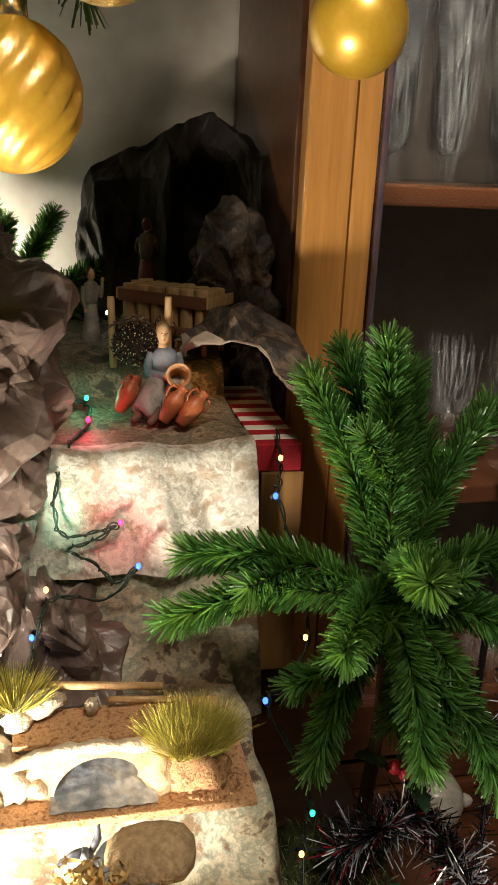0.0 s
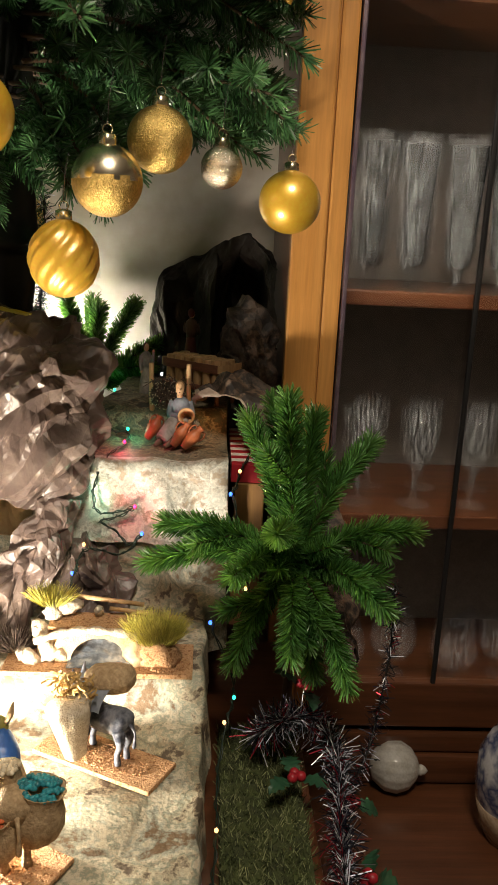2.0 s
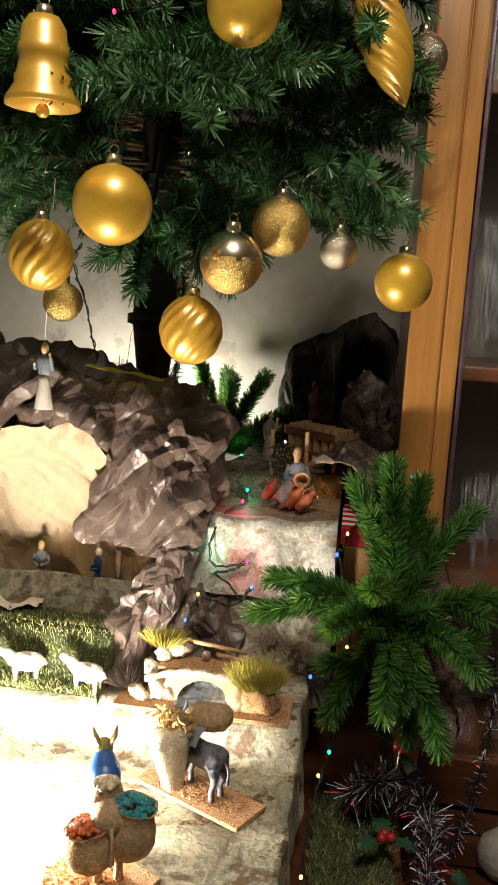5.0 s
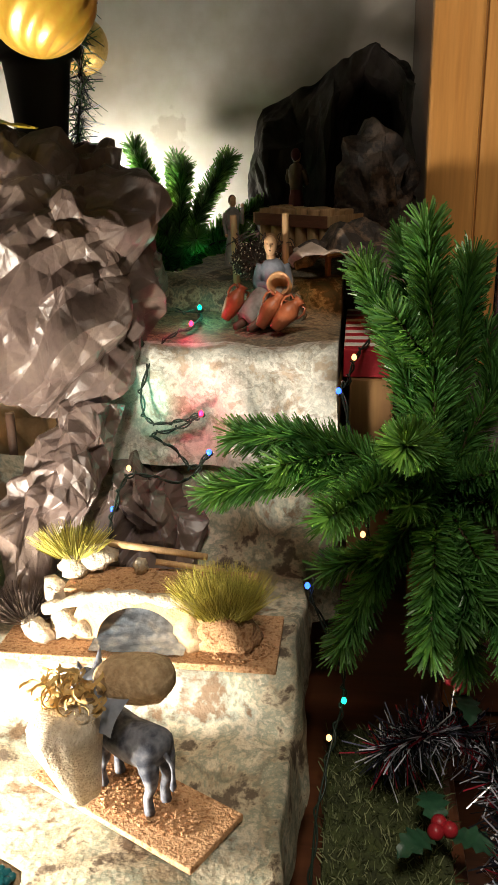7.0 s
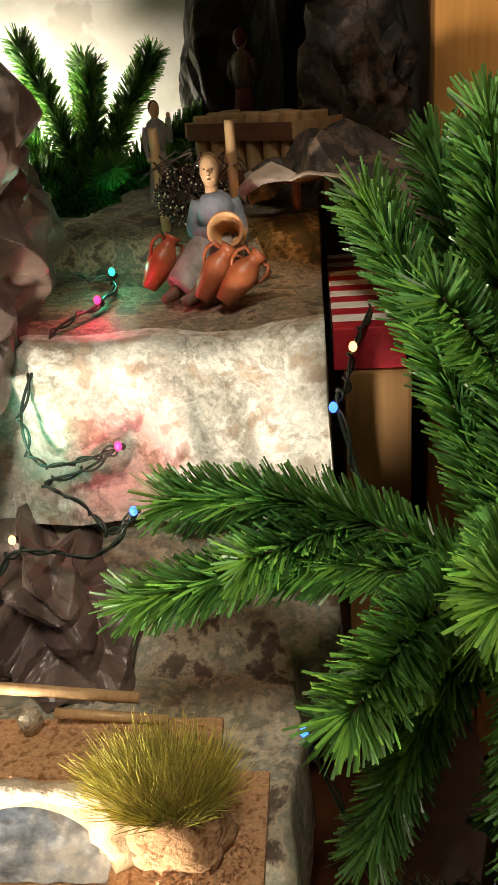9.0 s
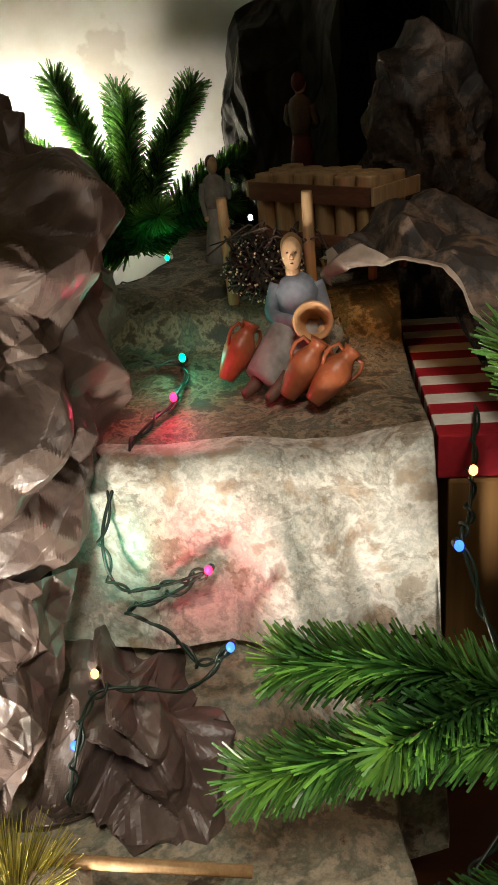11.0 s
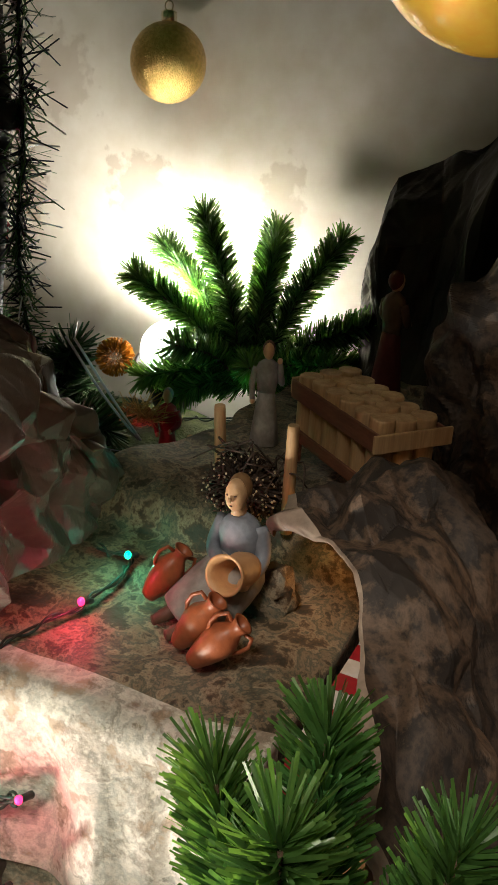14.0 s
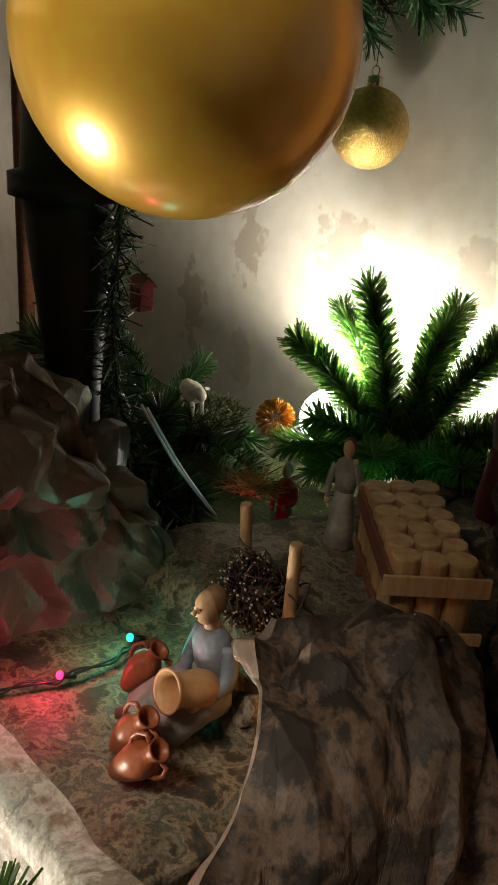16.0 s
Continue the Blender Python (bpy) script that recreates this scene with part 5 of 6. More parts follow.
for i in range(5200):
    a, r = random.random() * 6.283, math.sqrt(random.random())
    p = Vector((0.020 * r * math.cos(a), 0.012 * r * math.sin(a), 0.004 * random.random()))
    s.blade(p, (math.cos(a) * r * 0.7 + random.gauss(0, 0.38), math.sin(a) * r * 0.6 - 0.1 + random.gauss(0, 0.38), 1.15), 0.0004, 0.012 + 0.022 * random.random() ** 1.3 - 0.004 * r, 0, 0.4)
bush.data = s.mesh("dry_grass_bush", GRASS_YELLOW)
bush.matrix_world = pose(0.074, 0.358, 1.009)
s = Shape()
for i in range(700):
    a, r = random.random() * 6.283, math.sqrt(random.random())
    s.blade((0.014 * r * math.cos(a), 0.01 * r * math.sin(a), 0), (math.cos(a) * r, math.sin(a) * r, 0.8), 0.0007, 0.012 + 0.01 * random.random(), 0, 0.4)
thing("dry_grass_tuft", s, GRASS_YELLOW, "pale dried grass tuft among the bridge stones", "grass", pose(-0.03, 0.382, 1.036))
s = Shape()
for i in range(600):
    a, r = random.random() * 6.283, math.sqrt(random.random())
    s.blade((0.02 * r * math.cos(a), 0.014 * r * math.sin(a), 0), (math.cos(a) * r, math.sin(a) * r, 0.6), 0.0009, 0.012 + 0.01 * random.random(), 0, 0.4)
thing("root_tangle", s, BARK, "tangle of brown root fibres beside the bridge", "roots", pose(-0.066, 0.375, 0.992))

# ---- loaded donkeys ----
def board(name, m, w, h, label):
    b = root(name, m, label, "figurine base")
    part("plate", Shape().box((w, h, 0.004), pose(0, 0, 0.002), 0.0008), CORK, b)
    s = Shape()
    for i in range(500):
        a, r = random.random() * 6.283, math.sqrt(random.random())
        s.box((0.0016, 0.0016, 0.0012), pose(0.38 * w * r * math.cos(a), 0.36 * h * r * math.sin(a), 0.0045, 90 * random.random(), 0, 90 * random.random()))
    tagged(part("grit", s, CORK, b), kind="stuff")


def donkey(name, m, label, coat, neck_mat, head_mat, g, neck=1.0):
    """Legs, body, neck, head, ears and tail in one figurine, facing local +x."""
    s = Shape()
    s.tube(catmull([(-0.034, 0, 0.047), (-0.024, 0, 0.049), (0.0, 0, 0.046), (0.022, 0, 0.049), (0.03, 0, 0.05)], 12), [0.006, 0.012, 0.0145, 0.0155, 0.0155, 0.0155, 0.015, 0.015, 0.015, 0.0145, 0.013, 0.011, 0.006], 14, None, 0)
    for x in (-0.025, 0.022):
        for y in (-0.008, 0.008):
            s.tube(catmull([(x, y, 0.045), (x - 0.003, y, 0.026), (x + 0.001, y, 0.014), (x, y, 0.001)], 8), [0.0075, 0.007, 0.0055, 0.0042, 0.0036, 0.0032, 0.0032, 0.0036, 0.004], 8, None, 0)
    s.tube(catmull([(0.026, 0, 0.052), (0.036, 0, 0.063), (0.042, 0, 0.074)], 8), [neck * r for r in (0.0105, 0.0112, 0.0114, 0.011, 0.0102, 0.0092, 0.008, 0.0066, 0.005)], 12, None, 1)
    s.tube(catmull([(0.038, 0, 0.078), (0.048, 0, 0.073), (0.060, 0, 0.062)], 8), [0.006, 0.0078, 0.0078, 0.0074, 0.0068, 0.006, 0.0054, 0.0052, 0.004], 12, None, 2)
    for y in (-1, 1):
        s.tube([(0.039, 0.005 * y, 0.080), (0.036, 0.008 * y, 0.089), (0.036, 0.010 * y, 0.098)], [0.0022, 0.0028, 0.0006], 8, None, 0)
    s.tube(catmull([(-0.034, 0, 0.050), (-0.041, 0, 0.043), (-0.041, 0, 0.03), (-0.040, 0, 0.022)], 8), [0.002, 0.0018, 0.0015, 0.0014, 0.0014, 0.0018, 0.0024, 0.0022, 0.0006], 7, None, 0)
    return thing(name, s, [coat, neck_mat, head_mat], label, "figurine", m, g)


def sack(name, m, label, w, d, h, mat, fill=None, shut=False):
    s = root(name, m, label, "sack")
    prof = [(0.45, 0), (0.85, 0.08), (1.0, 0.35), (0.95, 0.65), (0.80, 0.85), (0.88, 0.98), (0.90, 1.0), (0.80, 0.98), (0.70, 0.86)]
    if shut:
        prof = [(0.05, 0), (0.55, 0.04), (0.9, 0.18), (1.0, 0.42), (0.98, 0.65), (0.85, 0.86), (0.5, 0.97), (0.05, 1.0)]
    part("bag", Shape().lathe([(r, z * h) for r, z in prof], Matrix.Diagonal((w, d, 1, 1)), 26, 0, lambda a, z: 1 + 0.05 * math.cos(5 * a + 60 * z) + 0.03 * math.cos(9 * a)), mat, s)
    if fill:
        q = Shape()
        for i in range(90):
            a, r = random.random() * 6.283, math.sqrt(random.random()) * 0.8
            e = 0.0022 + 0.0006 * random.random()
            q.ball((e, e * 0.85, e * 0.8), pose(w * r * math.cos(a), d * r * math.sin(a), h * 0.93 + 0.006 * (1 - r) + 0.001 * random.random(), 60 * random.random(), 0, 90 * random.random()), 7, 5)
        tagged(part("bead_fill", q, fill, s), kind="stuff")
    return s


SACKCLOTH = material("white_sackcloth", (0.66, 0.58, 0.45), (0.52, 0.44, 0.32), 0.9, scale=200, fine=600, bump=1.0, depth=0.0015)
random.seed(21)
A1 = math.degrees(math.atan2(0.057, -0.107))
board("figurine_base", pose(0.036, 0.264, 0.9435, 0, 0, A1), 0.121, 0.046, "sandy cork base under the loaded donkey")
donkey("loaded_donkey", pose(0.036, 0.266, 0.9475, 0, 0, 148) @ Matrix.Scale(0.80, 4), "grey painted donkey loaded with sacks and straw", DONKEY_GREY, DONKEY_GREY, DONKEY_GREY, "loaded donkeys")
ws = root("white_sack", pose(0.014, 0.250, 0.958, 0, -10, 60), "whitish woven sack hung on the donkey's side", "sack")
part("bag", Shape().lathe([(0.25, 0), (0.5, 0.002), (0.62, 0.014), (0.80, 0.030), (0.98, 0.046), (1.04, 0.053), (0.92, 0.057), (0.5, 0.061), (0.05, 0.062)], Matrix.Diagonal((0.021, 0.017, 1, 1)), 28, 0, lambda a, z: 1 + 0.05 * math.cos(5 * a + 40 * z) + 0.03 * math.cos(9 * a)), SACKCLOTH, ws)
sack("burlap_sack", pose(0.018, 0.276, 1.016, 0, 80, -14), "bulging burlap sack tied across the donkey's back", 0.013, 0.016, 0.046, BURLAP, None, True)
thing("saddle_cloth", Shape().grid(lambda u, v: (0.036 * (u - 0.5), 0.022 * math.sin(2.6 * (v - 0.5)), 0.022 * math.cos(2.6 * (v - 0.5)) - 0.008 + 0.0015 * noise.noise(Vector((u * 6, v * 6, 2)))), 20, 24), BLUE_GREY, "dark blue-grey cloth laid over the donkey's back", "cloth", pose(0.030, 0.268, 1.006, 0, 0, 148))
q = Shape()
for i in range(90):
    m = pose(random.gauss(0, 0.009), random.gauss(0, 0.008), 0.012 * random.random() - 0.004, random.uniform(-60, 60), random.uniform(-60, 60), random.uniform(0, 360))
    r, turn, w = random.uniform(0.003, 0.0065), random.uniform(2.5, 5.5), random.uniform(0.0012, 0.0026)
    q.grid(lambda u, v: m @ Vector((r * math.cos(turn * u), r * math.sin(turn * u), w * (v - 0.5) + 0.002 * u)), 10, 1)
thing("straw_load", q, STRAW, "bunch of curled golden wood shavings on the donkey's back", "straw", pose(0.010, 0.252, 1.022), "", "stuff")

board("figurine_base", pose(-0.030, 0.124, 0.9435, 0, 0, -28), 0.090, 0.085, "sandy cork base under the pack animal")
donkey("pack_donkey", pose(-0.020, 0.152, 0.9475, 0, 0, 112), "painted pack animal with a blue neck cloth and olive head", BURLAP, BLUE, OLIVE, "loaded donkeys", 1.25)
sack("bead_sack", pose(-0.001, 0.140, 0.966, 0, 10, 0), "burlap sack full of turquoise beads", 0.0205, 0.019, 0.043, BURLAP, TURQ)
sack("bead_sack", pose(-0.024, 0.128, 0.960, 8, -6, 0), "burlap sack full of orange beads", 0.0195, 0.0175, 0.036, BURLAP, ORANGE)
sack("bead_sack", pose(-0.020, 0.148, 0.986, 0, 0, 30), "small burlap sack of cream beads", 0.012, 0.011, 0.033, BURLAP, CREAM)


# ---- moss bank and cave figures ----
def bank(u, v):
    y, z = profile_at([(0.344, 0.986, 0), (0.362, 0.992, 0), (0.374, 1.0, 0), (0.392, 1.032, 0), (0.405, 1.038, 0), (0.43, 1.022, 0), (0.62, 1.022, 0)], v)[:2]
    x = -0.60 + 0.512 * u
    n = noise.noise(Vector((x * 30, y * 30, z * 30)))
    return (x, y - 0.004 * n, z + 0.003 * n - (0.03 if u == 1 else 0))


bk = root("moss_bank", pose(0, 0, 0), "bank of green moss in front of the cave", "moss")
part("mat", Shape().grid(bank, 160, 50), MOSS_MAT, bk)
s = Shape()
random.seed(31)
for i in range(11000):
    u, v = random.random(), random.random() ** 1.3 * 0.62
    p = Vector(bank(u * 0.995, v))
    s.blade(p, (random.gauss(0, 0.5), random.gauss(-0.3, 0.5), 0.5 + random.random()), 0.0009, 0.003 + 0.005 * random.random(), 0 if random.random() < 0.85 else 1, 0.4)
tagged(part("moss_pile", s, [MOSS, GRASS_YELLOW], bk), kind="stuff")


def sheep(m):
    s = Shape()
    s.ball((0.018, 0.0095, 0.0105), pose(0, 0, 0.021), 18, 12, 0, 0.25, 2)
    for x in (-0.011, 0.011):
        for y in (-0.005, 0.005):
            s.tube([(x, y, 0.016), (x, y, 0.008), (x, y, 0.0)], [0.0035, 0.0022, 0.0024], 8)
    s.tube([(-0.014, 0, 0.024), (-0.021, 0, 0.031), (-0.024, 0, 0.033)], [0.007, 0.0058, 0.005], 10)
    s.ball((0.0075, 0.0045, 0.005), pose(-0.027, 0, 0.0325, 0, 20), 12, 8)
    s.tube([(0.017, 0, 0.024), (0.021, 0, 0.018)], [0.0025, 0.001], 6)
    return thing("sheep_figurine", s, WHITE, "white plaster sheep standing on the moss", "figurine", m, "crib sheep")


sheep(pose(-0.105, 0.357, 0.986, 0, 0, -10))
sheep(pose(-0.175, 0.362, 0.988, 0, 0, 15))
figure("kneeling_figurine", pose(-0.226, 0.53, 1.020, 0, 0, 10), "kneeling crib figure in a dark robe with golden hair", 0.07, BLUE_GREY, BLUE_GREY, STRAW, ((1, (0.05, -0.18, 0.6)), (-1, (-0.05, -0.18, 0.6))))
figure("veiled_figurine", pose(-0.155, 0.54, 1.020, 0, 0, -60), "kneeling crib figure in blue with a white veil", 0.065, BLUE, BLUE, WHITE, ((1, (0.05, -0.18, 0.6)), (-1, (-0.05, -0.18, 0.6))))
q = Shape()
for i in range(260):
    q.blade((random.gauss(0, 0.012), random.gauss(0, 0.007), 0.010 * random.random()), (random.uniform(-1, 1), random.uniform(-1, 1), random.uniform(-0.2, 0.6)), 0.0013, 0.016)
thing("manger_straw", q, STRAW, "heap of golden straw on the cave floor", "straw", pose(-0.185, 0.505, 1.022), "", "stuff")
thing("white_drape", Shape().grid(lambda u, v: (-0.06 + 0.07 * u, -0.012 + 0.03 * v, 0.004 + 0.005 * noise.noise(Vector((u * 5, v * 4, 1))) + 0.004 * math.sin(9 * u)), 30, 16), WHITE, "white cloth spread on the cave floor", "cloth", pose(-0.215, 0.475, 1.024))
cp = root("cave_post", pose(-0.118, 0.505, 1.02), "dark wooden prop standing inside the cave mouth", "post")
part("prop", Shape().lathe([(0.004, 0), (0.0036, 0.04), (0.0038, 0.075)], None, 10, 0, lambda a, z: 1 + 0.1 * math.cos(3 * a + 40 * z)), BROWN, cp)
angel = figure("angel_ornament", pose(-0.178, 0.405, 1.276), "hanging angel ornament in a white and blue dress", 0.07, WHITE, BLUE_GREY, STRAW, ((1, (0.16, -0.14, 0.85)), (-1, (-0.14, -0.14, 0.7))))
th = root("hanging_thread", pose(-0.178, 0.405, 1.345), "thin pale thread carrying the angel ornament", "thread")
part("strand", Shape().tube([(0, 0, 0), (0.002, 0.003, 0.08), (0.004, 0.01, 0.17)], 0.0005, 4), WHITE, th)
film_sheet = Shape().grid(lambda u, v: (-0.045 + 0.09 * u, -0.012 + 0.024 * v + 0.004 * math.sin(12 * u), 0.004 * noise.noise(Vector((u * 4, v * 3, 8))) - 0.012 * (u - 0.3)), 24, 8)
thing("gold_leaf", film_sheet, YELLOW, "crinkled yellow foil leaf lying on the paper mountain", "foil", pose(-0.115, 0.490, 1.316))

# ---- tinsel, holly, ornaments at the side ----
def tinsel(name, pts, n, length, mats, label, weights):
    line = catmull(pts, 60)
    t = root(name, Matrix.Translation(line[0]), label, "tinsel")
    o = line[0]
    part("wire", Shape().tube([p - o for p in line], 0.0012, 5), BLACK, t)
    s = Shape()
    for i in range(n):
        q = random.random() * 59.9
        j = int(q)
        p = line[j].lerp(line[j + 1], q - j) - o
        d = Vector((random.gauss(0, 1), random.gauss(0, 1), random.gauss(0, 1))).normalized()
        k = random.choices(range(len(mats)), weights)[0]
        s.blade(p, d, 0.0011, length * (0.45 + 0.75 * random.random() ** 2), k, 0.8, random.uniform(-0.1, 0.35))
    tagged(part("fringe", s, mats, t), kind="stuff")


random.seed(41)
TM = [TINSEL, TINSEL_DARK, TINSEL_RED]
tinsel("tinsel_garland", [(0.178, 0.372, 0.900), (0.205, 0.36, 0.925), (0.241, 0.378, 0.915), (0.258, 0.33, 0.900), (0.252, 0.27, 0.885), (0.246, 0.20, 0.880), (0.242, 0.13, 0.870), (0.240, 0.07, 0.865)], 4600, 0.025, TM, "silver and dark tinsel garland with red strands beside the moss", (2.2, 5, 1.2))
tinsel("tinsel_garland", [(0.315, 0.40, 1.06), (0.322, 0.42, 0.98), (0.312, 0.41, 0.90), (0.290, 0.37, 0.862), (0.262, 0.34, 0.86)], 700, 0.015, TM, "thin dark tinsel strand hanging below the fir branch", (1.2, 4, 0.5))
tinsel("silver_garland", [(-0.088, 0.66, 1.44), (-0.085, 0.655, 1.36), (-0.092, 0.655, 1.29), (-0.084, 0.665, 1.21), (-0.06, 0.69, 1.165), (-0.045, 0.70, 1.13)], 1500, 0.021, [TINSEL, FIR_DARK, TINSEL_DARK], "silvery garland wound down the tree trunk", (1.5, 4, 3))
st = root("silver_strand", pose(-0.060, 0.655, 1.255), "two long silver tinsel strands hanging beside the mountain", "tinsel")
for x in (0.0, 0.006):
    part("strand", Shape().tube(catmull([(x, 0, 0), (0.012 + x, 0.018, -0.038), (0.022 + x * 0.3, 0.042, -0.074)], 10), 0.0009, 5), TINSEL, st)


def holly(m):
    h = root("holly_sprig", m, "artificial holly sprig with red berries in the tinsel", "holly", "holly sprigs")
    for a in (0, 120, 235):
        def leaf(u, v, a=a):
            w = math.sin(math.pi * min(0.98, u)) ** 0.7 * (1 + 0.25 * math.cos(u * 28))
            x, y, z = 0.005 + 0.03 * u, (v - 0.5) * 0.018 * w, 0.003 + 0.006 * math.sin(3 * u) + 0.004 * abs(v - 0.5)
            c, q = math.cos(radians(a)), math.sin(radians(a))
            return (x * c - y * q, x * q + y * c, z)
        part("leaf", Shape().grid(leaf, 18, 4), LEAF, h)
    for x, y in ((0.004, 0), (-0.003, 0.004), (-0.002, -0.005)):
        part("berry", Shape().ball((0.0052, 0.0052, 0.0052), pose(x, y, 0.009), 12, 8), RED, h)


holly(pose(0.214, 0.313, 0.886, 0, 0, 100))
holly(pose(0.268, 0.318, 0.858, 20, 30, 10))
holly(pose(0.275, 0.21, 0.862, 20, 40, 200))
holly(pose(0.225, 0.39, 0.940, 20, 10, 50))
shell = root("shell_ornament", pose(0.405, 0.655, 0.664, 0, 90, -12), "ribbed pearly shell ornament on the counter", "ornament")
part("body", Shape().lathe([(0.006, -0.036), (0.022, -0.03), (0.034, -0.012), (0.0355, 0.006), (0.028, 0.022), (0.016, 0.031), (0.008, 0.035)], None, 60, 0, lambda a, z: 1 + 0.04 * abs(math.cos(8 * a))), SHELL, shell)
part("nub", Shape().lathe([(0.007, 0), (0.0085, 0.003), (0.006, 0.009), (0.001, 0.013)], pose(0, 0, 0.034), 14), SHELL, shell)
PORCELAIN = material("painted_porcelain", (0.62, 0.63, 0.66), (0.60, 0.60, 0.62), 0.2, scale=26, coat=0.6, bump=0, c3=(0.05, 0.07, 0.16))
vase = root("porcelain_vase", pose(0.545, 0.555, 0.630), "white porcelain jar with dark blue and brown painting", "vase")
part("body", Shape().lathe([(0.034, 0), (0.036, 0.003), (0.046, 0.03), (0.056, 0.08), (0.055, 0.12), (0.042, 0.15), (0.028, 0.162), (0.027, 0.175), (0.030, 0.180)], None, 40), PORCELAIN, vase)
part("painted_band", Shape().lathe([(0.0365, 0.002), (0.0467, 0.03), (0.0525, 0.055)], None, 40), material("brown_glaze", (0.22, 0.12, 0.05), (0.45, 0.35, 0.25), 0.25, scale=45, coat=0.5), vase, "brown painted foot")
part("lid", Shape().lathe([(0.032, 0.178), (0.033, 0.183), (0.022, 0.197), (0.006, 0.203), (0.007, 0.21), (0.002, 0.216)], None, 30), PORCELAIN, vase)

# ---- things behind, by the wall ----
thing("moss_mound", Shape().grid(lambda u, v: (-0.75 + 0.76 * u, 0.70 + 0.30 * v, 1.075 + 0.035 * math.sin(math.pi * v) + 0.012 * noise.noise(Vector((u * 14, v * 6, 3)))), 70, 30), MOSS_MAT, "dark mossy mound behind the paper mountain", "moss")
pot = root("flower_bowl", pose(-0.285, 0.868, 1.090), "black bowl filled with dark moss by the wall", "bowl")
part("bowl", Shape().lathe([(0.020, 0), (0.025, 0.004), (0.042, 0.03), (0.046, 0.042), (0.048, 0.045), (0.043, 0.045), (0.036, 0.028)], None, 28), BLACK, pot)
s = Shape()
random.seed(51)
for i in range(1500):
    a, q = random.random() * 6.283, 0.046 * math.sqrt(random.random())
    s.blade((q * math.cos(a), q * math.sin(a), 0.042 + 0.010 * random.random()), (math.cos(a) * q * 20 + random.gauss(0, 0.7), math.sin(a) * q * 20 + random.gauss(0, 0.7), 0.7), 0.0012, 0.013, 0, 0.5)
s.ball((0.043, 0.043, 0.012), pose(0, 0, 0.042), 18, 10)
part("moss", s, MOSS_MAT, pot, "dark green moss")
s = Shape().ball((0.0195, 0.0095, 0.0105), pose(0, 0, 0.022), 22, 14, 0, 0.25, 3).ball((0.0075, 0.0055, 0.006), pose(0.021, -0.002, 0.026, 0, 35), 12, 8)
for x in (-0.011, 0.011):
    for y in (-0.005, 0.005):
        s.tube([(x, y, 0.018), (x + 0.002, y, 0.0)], [0.0024, 0.0015], 6)
for y in (-0.005, 0.005):
    s.blade((0.017, y, 0.030), (-0.3, 4 * y * 50, -0.2), 0.004, 0.006)
thing("sheep_figurine", s, WHITE, "small white woolly sheep figure standing on the moss", "figurine", pose(-0.283, 0.860, 1.1405, 0, 0, -10))
s = Shape()
for i in range(700):
    d = Vector((random.gauss(0, 1), random.gauss(0, 1), random.gauss(0, 1))).normalized()
    s.blade(d * 0.011, d, 0.0022, 0.007, 0, 0.5)
thing("glitter_flower", s, material("gold_glitter_leaf", (0.5, 0.23, 0.02), (0.4, 0.17, 0.015), 0.4, 0.3, bump=0), "orange gold glitter flower beside the lamp", "flower", pose(-0.183, 0.878, 1.165))
GREEN_C = Vector((-0.33, 0.86, 1.10))
g = root("fir_sprig", pose(*GREEN_C), "dark green artificial fir sprigs behind the paper mountain", "fir branch")
for q in [(-0.24, 0.90, 1.12), (-0.40, 0.84, 1.20), (-0.45, 0.80, 1.16), (-0.16, 0.84, 1.13), (-0.36, 0.93, 1.16)]:
    tip = Vector(q) - GREEN_C
    s = Shape()
    s.tube([Vector((0, 0, 0)), tip * 0.5 + Vector((0, 0, 0.01)), tip], [0.0022, 0.0018, 0.001], 5, None, 1)
    sprig(s, [tip * 0.1, tip * 0.5 + Vector((0, 0, 0.01)), tip], 600, 0.021, 0.0017)
    part("twig", s, [FIR_DARK, STEM], g)
G2 = Vector((-0.115, 0.70, 1.16))
g = root("fir_sprig", pose(*G2), "dark green artificial fir sprigs tied to the tree trunk", "fir branch")
for q in [(-0.075, 0.68, 1.24), (-0.065, 0.70, 1.18), (-0.20, 0.66, 1.26), (-0.22, 0.66, 1.20), (-0.17, 0.66, 1.30), (-0.08, 0.70, 1.13)]:
    tip = Vector(q) - G2
    s = Shape()
    s.tube([Vector((0, 0, 0)), tip * 0.5 + Vector((0, 0, 0.01)), tip], [0.0022, 0.0018, 0.001], 5, None, 1)
    sprig(s, [tip * 0.1, tip * 0.5 + Vector((0, 0, 0.01)), tip], 500, 0.021, 0.0017)
    part("twig", s, [FIR_DARK, STEM], g)
rb = root("red_ornament", pose(-0.181, 0.733, 1.286), "small red house ornament hanging by the trunk", "ornament")
part("house", Shape().box((0.014, 0.012, 0.018), None, 0.001).add([(-0.009, -0.008, 0.009), (0.009, -0.008, 0.009), (0.009, 0.008, 0.009), (-0.009, 0.008, 0.009), (-0.009, 0, 0.017), (0.009, 0, 0.017)], [(0, 1, 5, 4), (2, 3, 4, 5), (0, 4, 3), (1, 2, 5), (0, 3, 2, 1)], None, 0, False), RED, rb)
part("thread", Shape().tube([(0, 0, 0.015), (0.01, -0.02, 0.06), (0.03, -0.05, 0.10)], 0.0005, 4), BLACK, rb)
thing("wooden_pole", Shape().lathe([(0.008, 0.0), (0.0082, 0.3), (0.0078, 0.62)], None, 14), RED_WOOD, "brown wooden pole standing behind the paper mountain", "pole", pose(-0.424, 0.76, 1.09))


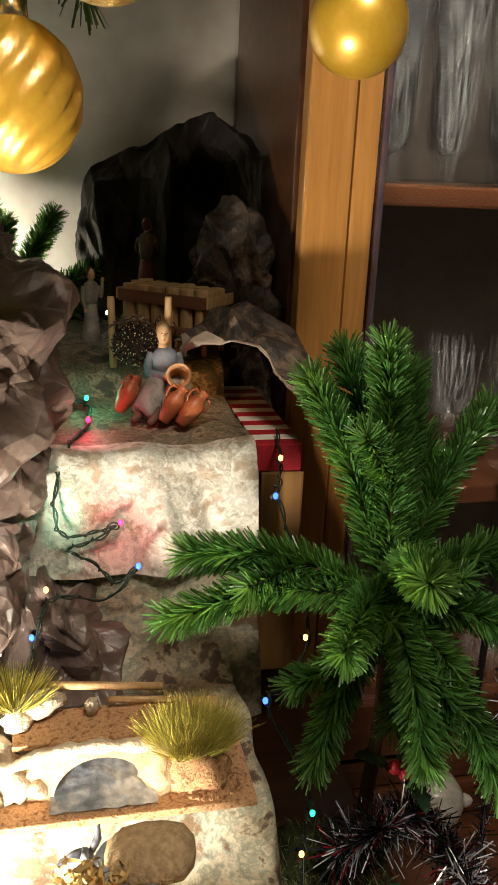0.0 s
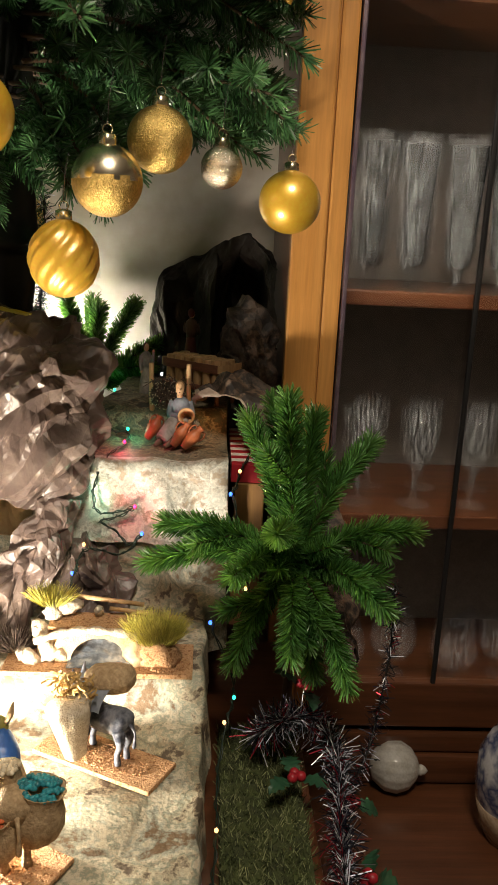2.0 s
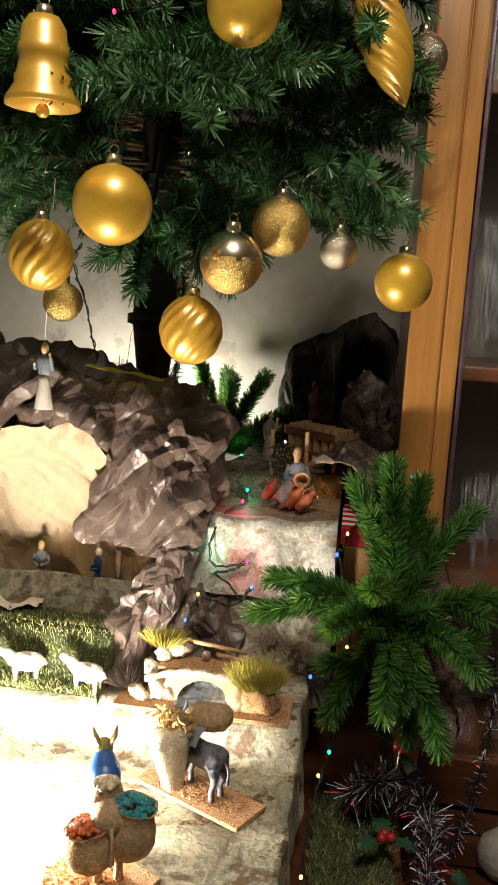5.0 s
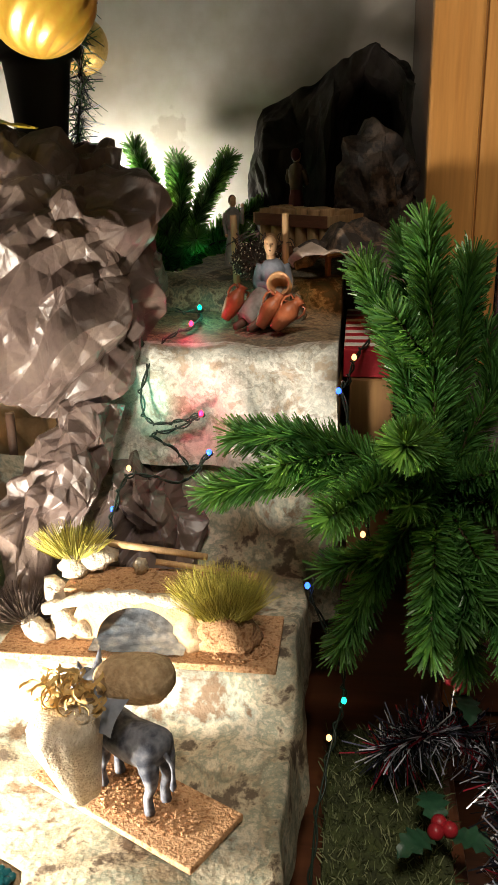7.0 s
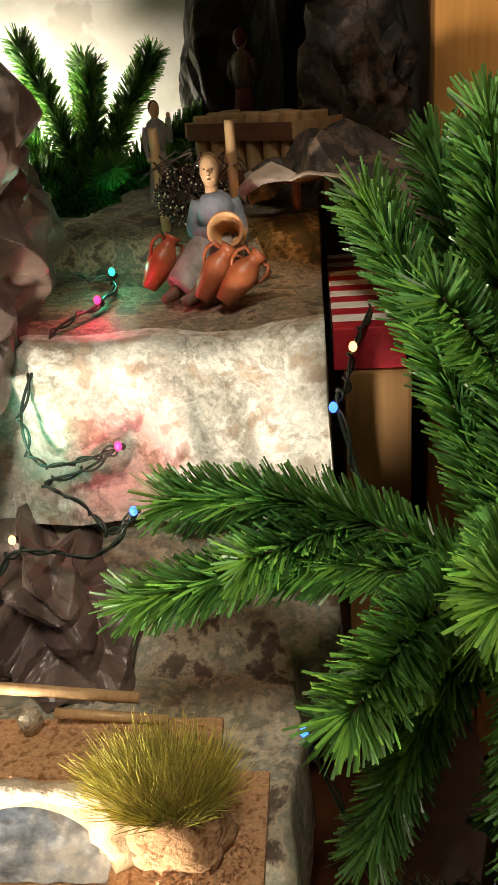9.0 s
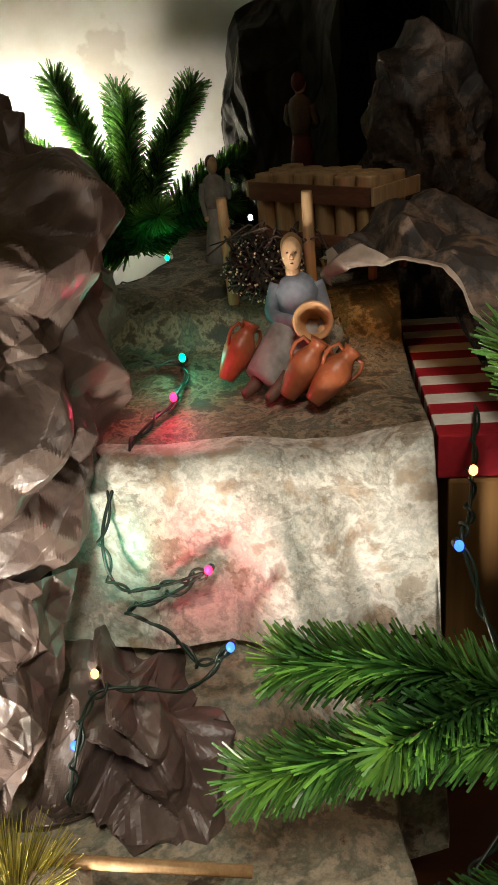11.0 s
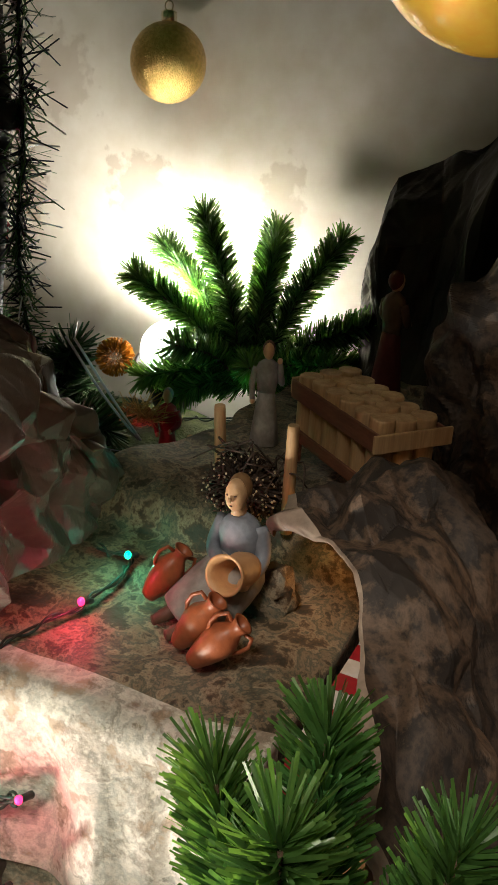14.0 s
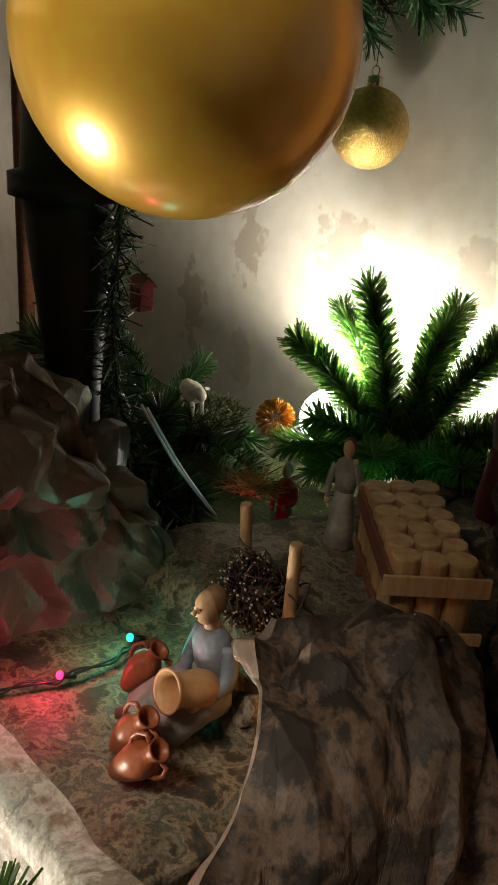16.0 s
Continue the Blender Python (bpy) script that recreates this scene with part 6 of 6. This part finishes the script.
# ---- fairy lights ----
def string_of_lights(name, pts, leds, label):
    line = catmull(pts, 16 * len(pts))
    o = line[0]
    t = root(name, Matrix.Translation(o), label, "fairy lights")
    part("cable", Shape().tube([p - o for p in line], 0.0008, 6), CABLE, t)
    part("cable", Shape().tube([p - o + Vector((0.002 * math.sin(i * 0.6), 0.002 * math.cos(i * 0.5), 0.002 * math.cos(i * 0.6))) for i, p in enumerate(line)], 0.0007, 6), CABLE, t)
    for (x, y, z), c in leds:
        p = Vector((x, y, z))
        b = part("socket", Shape().tube([p - o + Vector((0, 0.008, -0.004)), p - o], [0.0019, 0.0016], 8), BLACK, t)
        part("led", Shape().ball((0.0019, 0.0019, 0.0024), Matrix.Translation(p - o), 10, 7), LED[c], b, c + " glowing led")


string_of_lights("fairy_lights", [(0.0, 0.60, 1.160), (0.022, 0.599, 1.158), (0.021, 0.558, 1.155), (0.008, 0.520, 1.152), (-0.004, 0.490, 1.125), (0.0, 0.484, 1.098), (0.020, 0.487, 1.096), (0.038, 0.488, 1.101), (0.022, 0.485, 1.092), (0.004, 0.480, 1.088), (0.022, 0.476, 1.078), (0.036, 0.468, 1.066), (0.049, 0.462, 1.079), (0.03, 0.462, 1.058), (0.0, 0.455, 1.066), (-0.012, 0.450, 1.062), (-0.02, 0.440, 1.036), (-0.03, 0.445, 1.0)], [((0.022, 0.597, 1.164), "green"), ((0.022, 0.557, 1.158), "red"), ((0.041, 0.486, 1.104), "red"), ((0.051, 0.459, 1.083), "blue"), ((-0.011, 0.463, 1.067), "warm"), ((-0.021, 0.448, 1.040), "blue")], "dark green fairy light cable with coloured leds round the ledge")
string_of_lights("fairy_lights", [(0.165, 0.54, 1.15), (0.154, 0.486, 1.147), (0.150, 0.47, 1.135), (0.146, 0.457, 1.130), (0.160, 0.44, 1.08), (0.166, 0.428, 1.035), (0.145, 0.405, 1.015), (0.129, 0.391, 1.012), (0.150, 0.365, 0.97), (0.152, 0.356, 0.950), (0.146, 0.345, 0.928), (0.138, 0.30, 0.905), (0.137, 0.232, 0.893), (0.134, 0.18, 0.885), (0.132, 0.12, 0.88), (0.13, 0.05, 0.88)], [((0.154, 0.484, 1.149), "warm"), ((0.144, 0.455, 1.132), "blue"), ((0.163, 0.425, 1.038), "warm"), ((0.127, 0.389, 1.016), "blue"), ((0.153, 0.354, 0.953), "green"), ((0.144, 0.343, 0.932), "warm"), ((0.137, 0.232, 0.898), "warm"), ((0.133, 0.175, 0.89), "blue")], "dark fairy light cable with coloured leds along the crib edge")
string_of_lights("fairy_lights", [(0.02, 0.87, 1.175), (0.045, 0.80, 1.19), (0.0, 0.84, 1.16), (-0.058, 0.854, 1.141), (-0.10, 0.86, 1.13)], [((0.050, 0.80, 1.197), "white"), ((-0.02, 0.83, 1.165), "green")], "fairy light cable with white and green leds behind the ledge")
string_of_lights("fairy_lights", [(-0.14, 0.40, 1.45), (-0.147, 0.40, 1.43), (-0.15, 0.45, 1.39), (-0.158, 0.50, 1.35), (-0.165, 0.545, 1.322)], [], "dark cable hanging from the tree onto the mountain")
string_of_lights("fairy_lights", [(-0.15, 0.40, 1.70), (-0.09, 0.36, 1.66), (0.0, 0.36, 1.69), (0.05, 0.38, 1.72), (0.12, 0.40, 1.76), (0.16, 0.42, 1.78)], [((-0.095, 0.345, 1.655), "red"), ((0.02, 0.35, 1.705), "red"), ((0.118, 0.385, 1.765), "red"), ((0.158, 0.41, 1.78), "red"), ((-0.01, 0.38, 1.74), "red")], "fairy light cable with red leds in the tree")
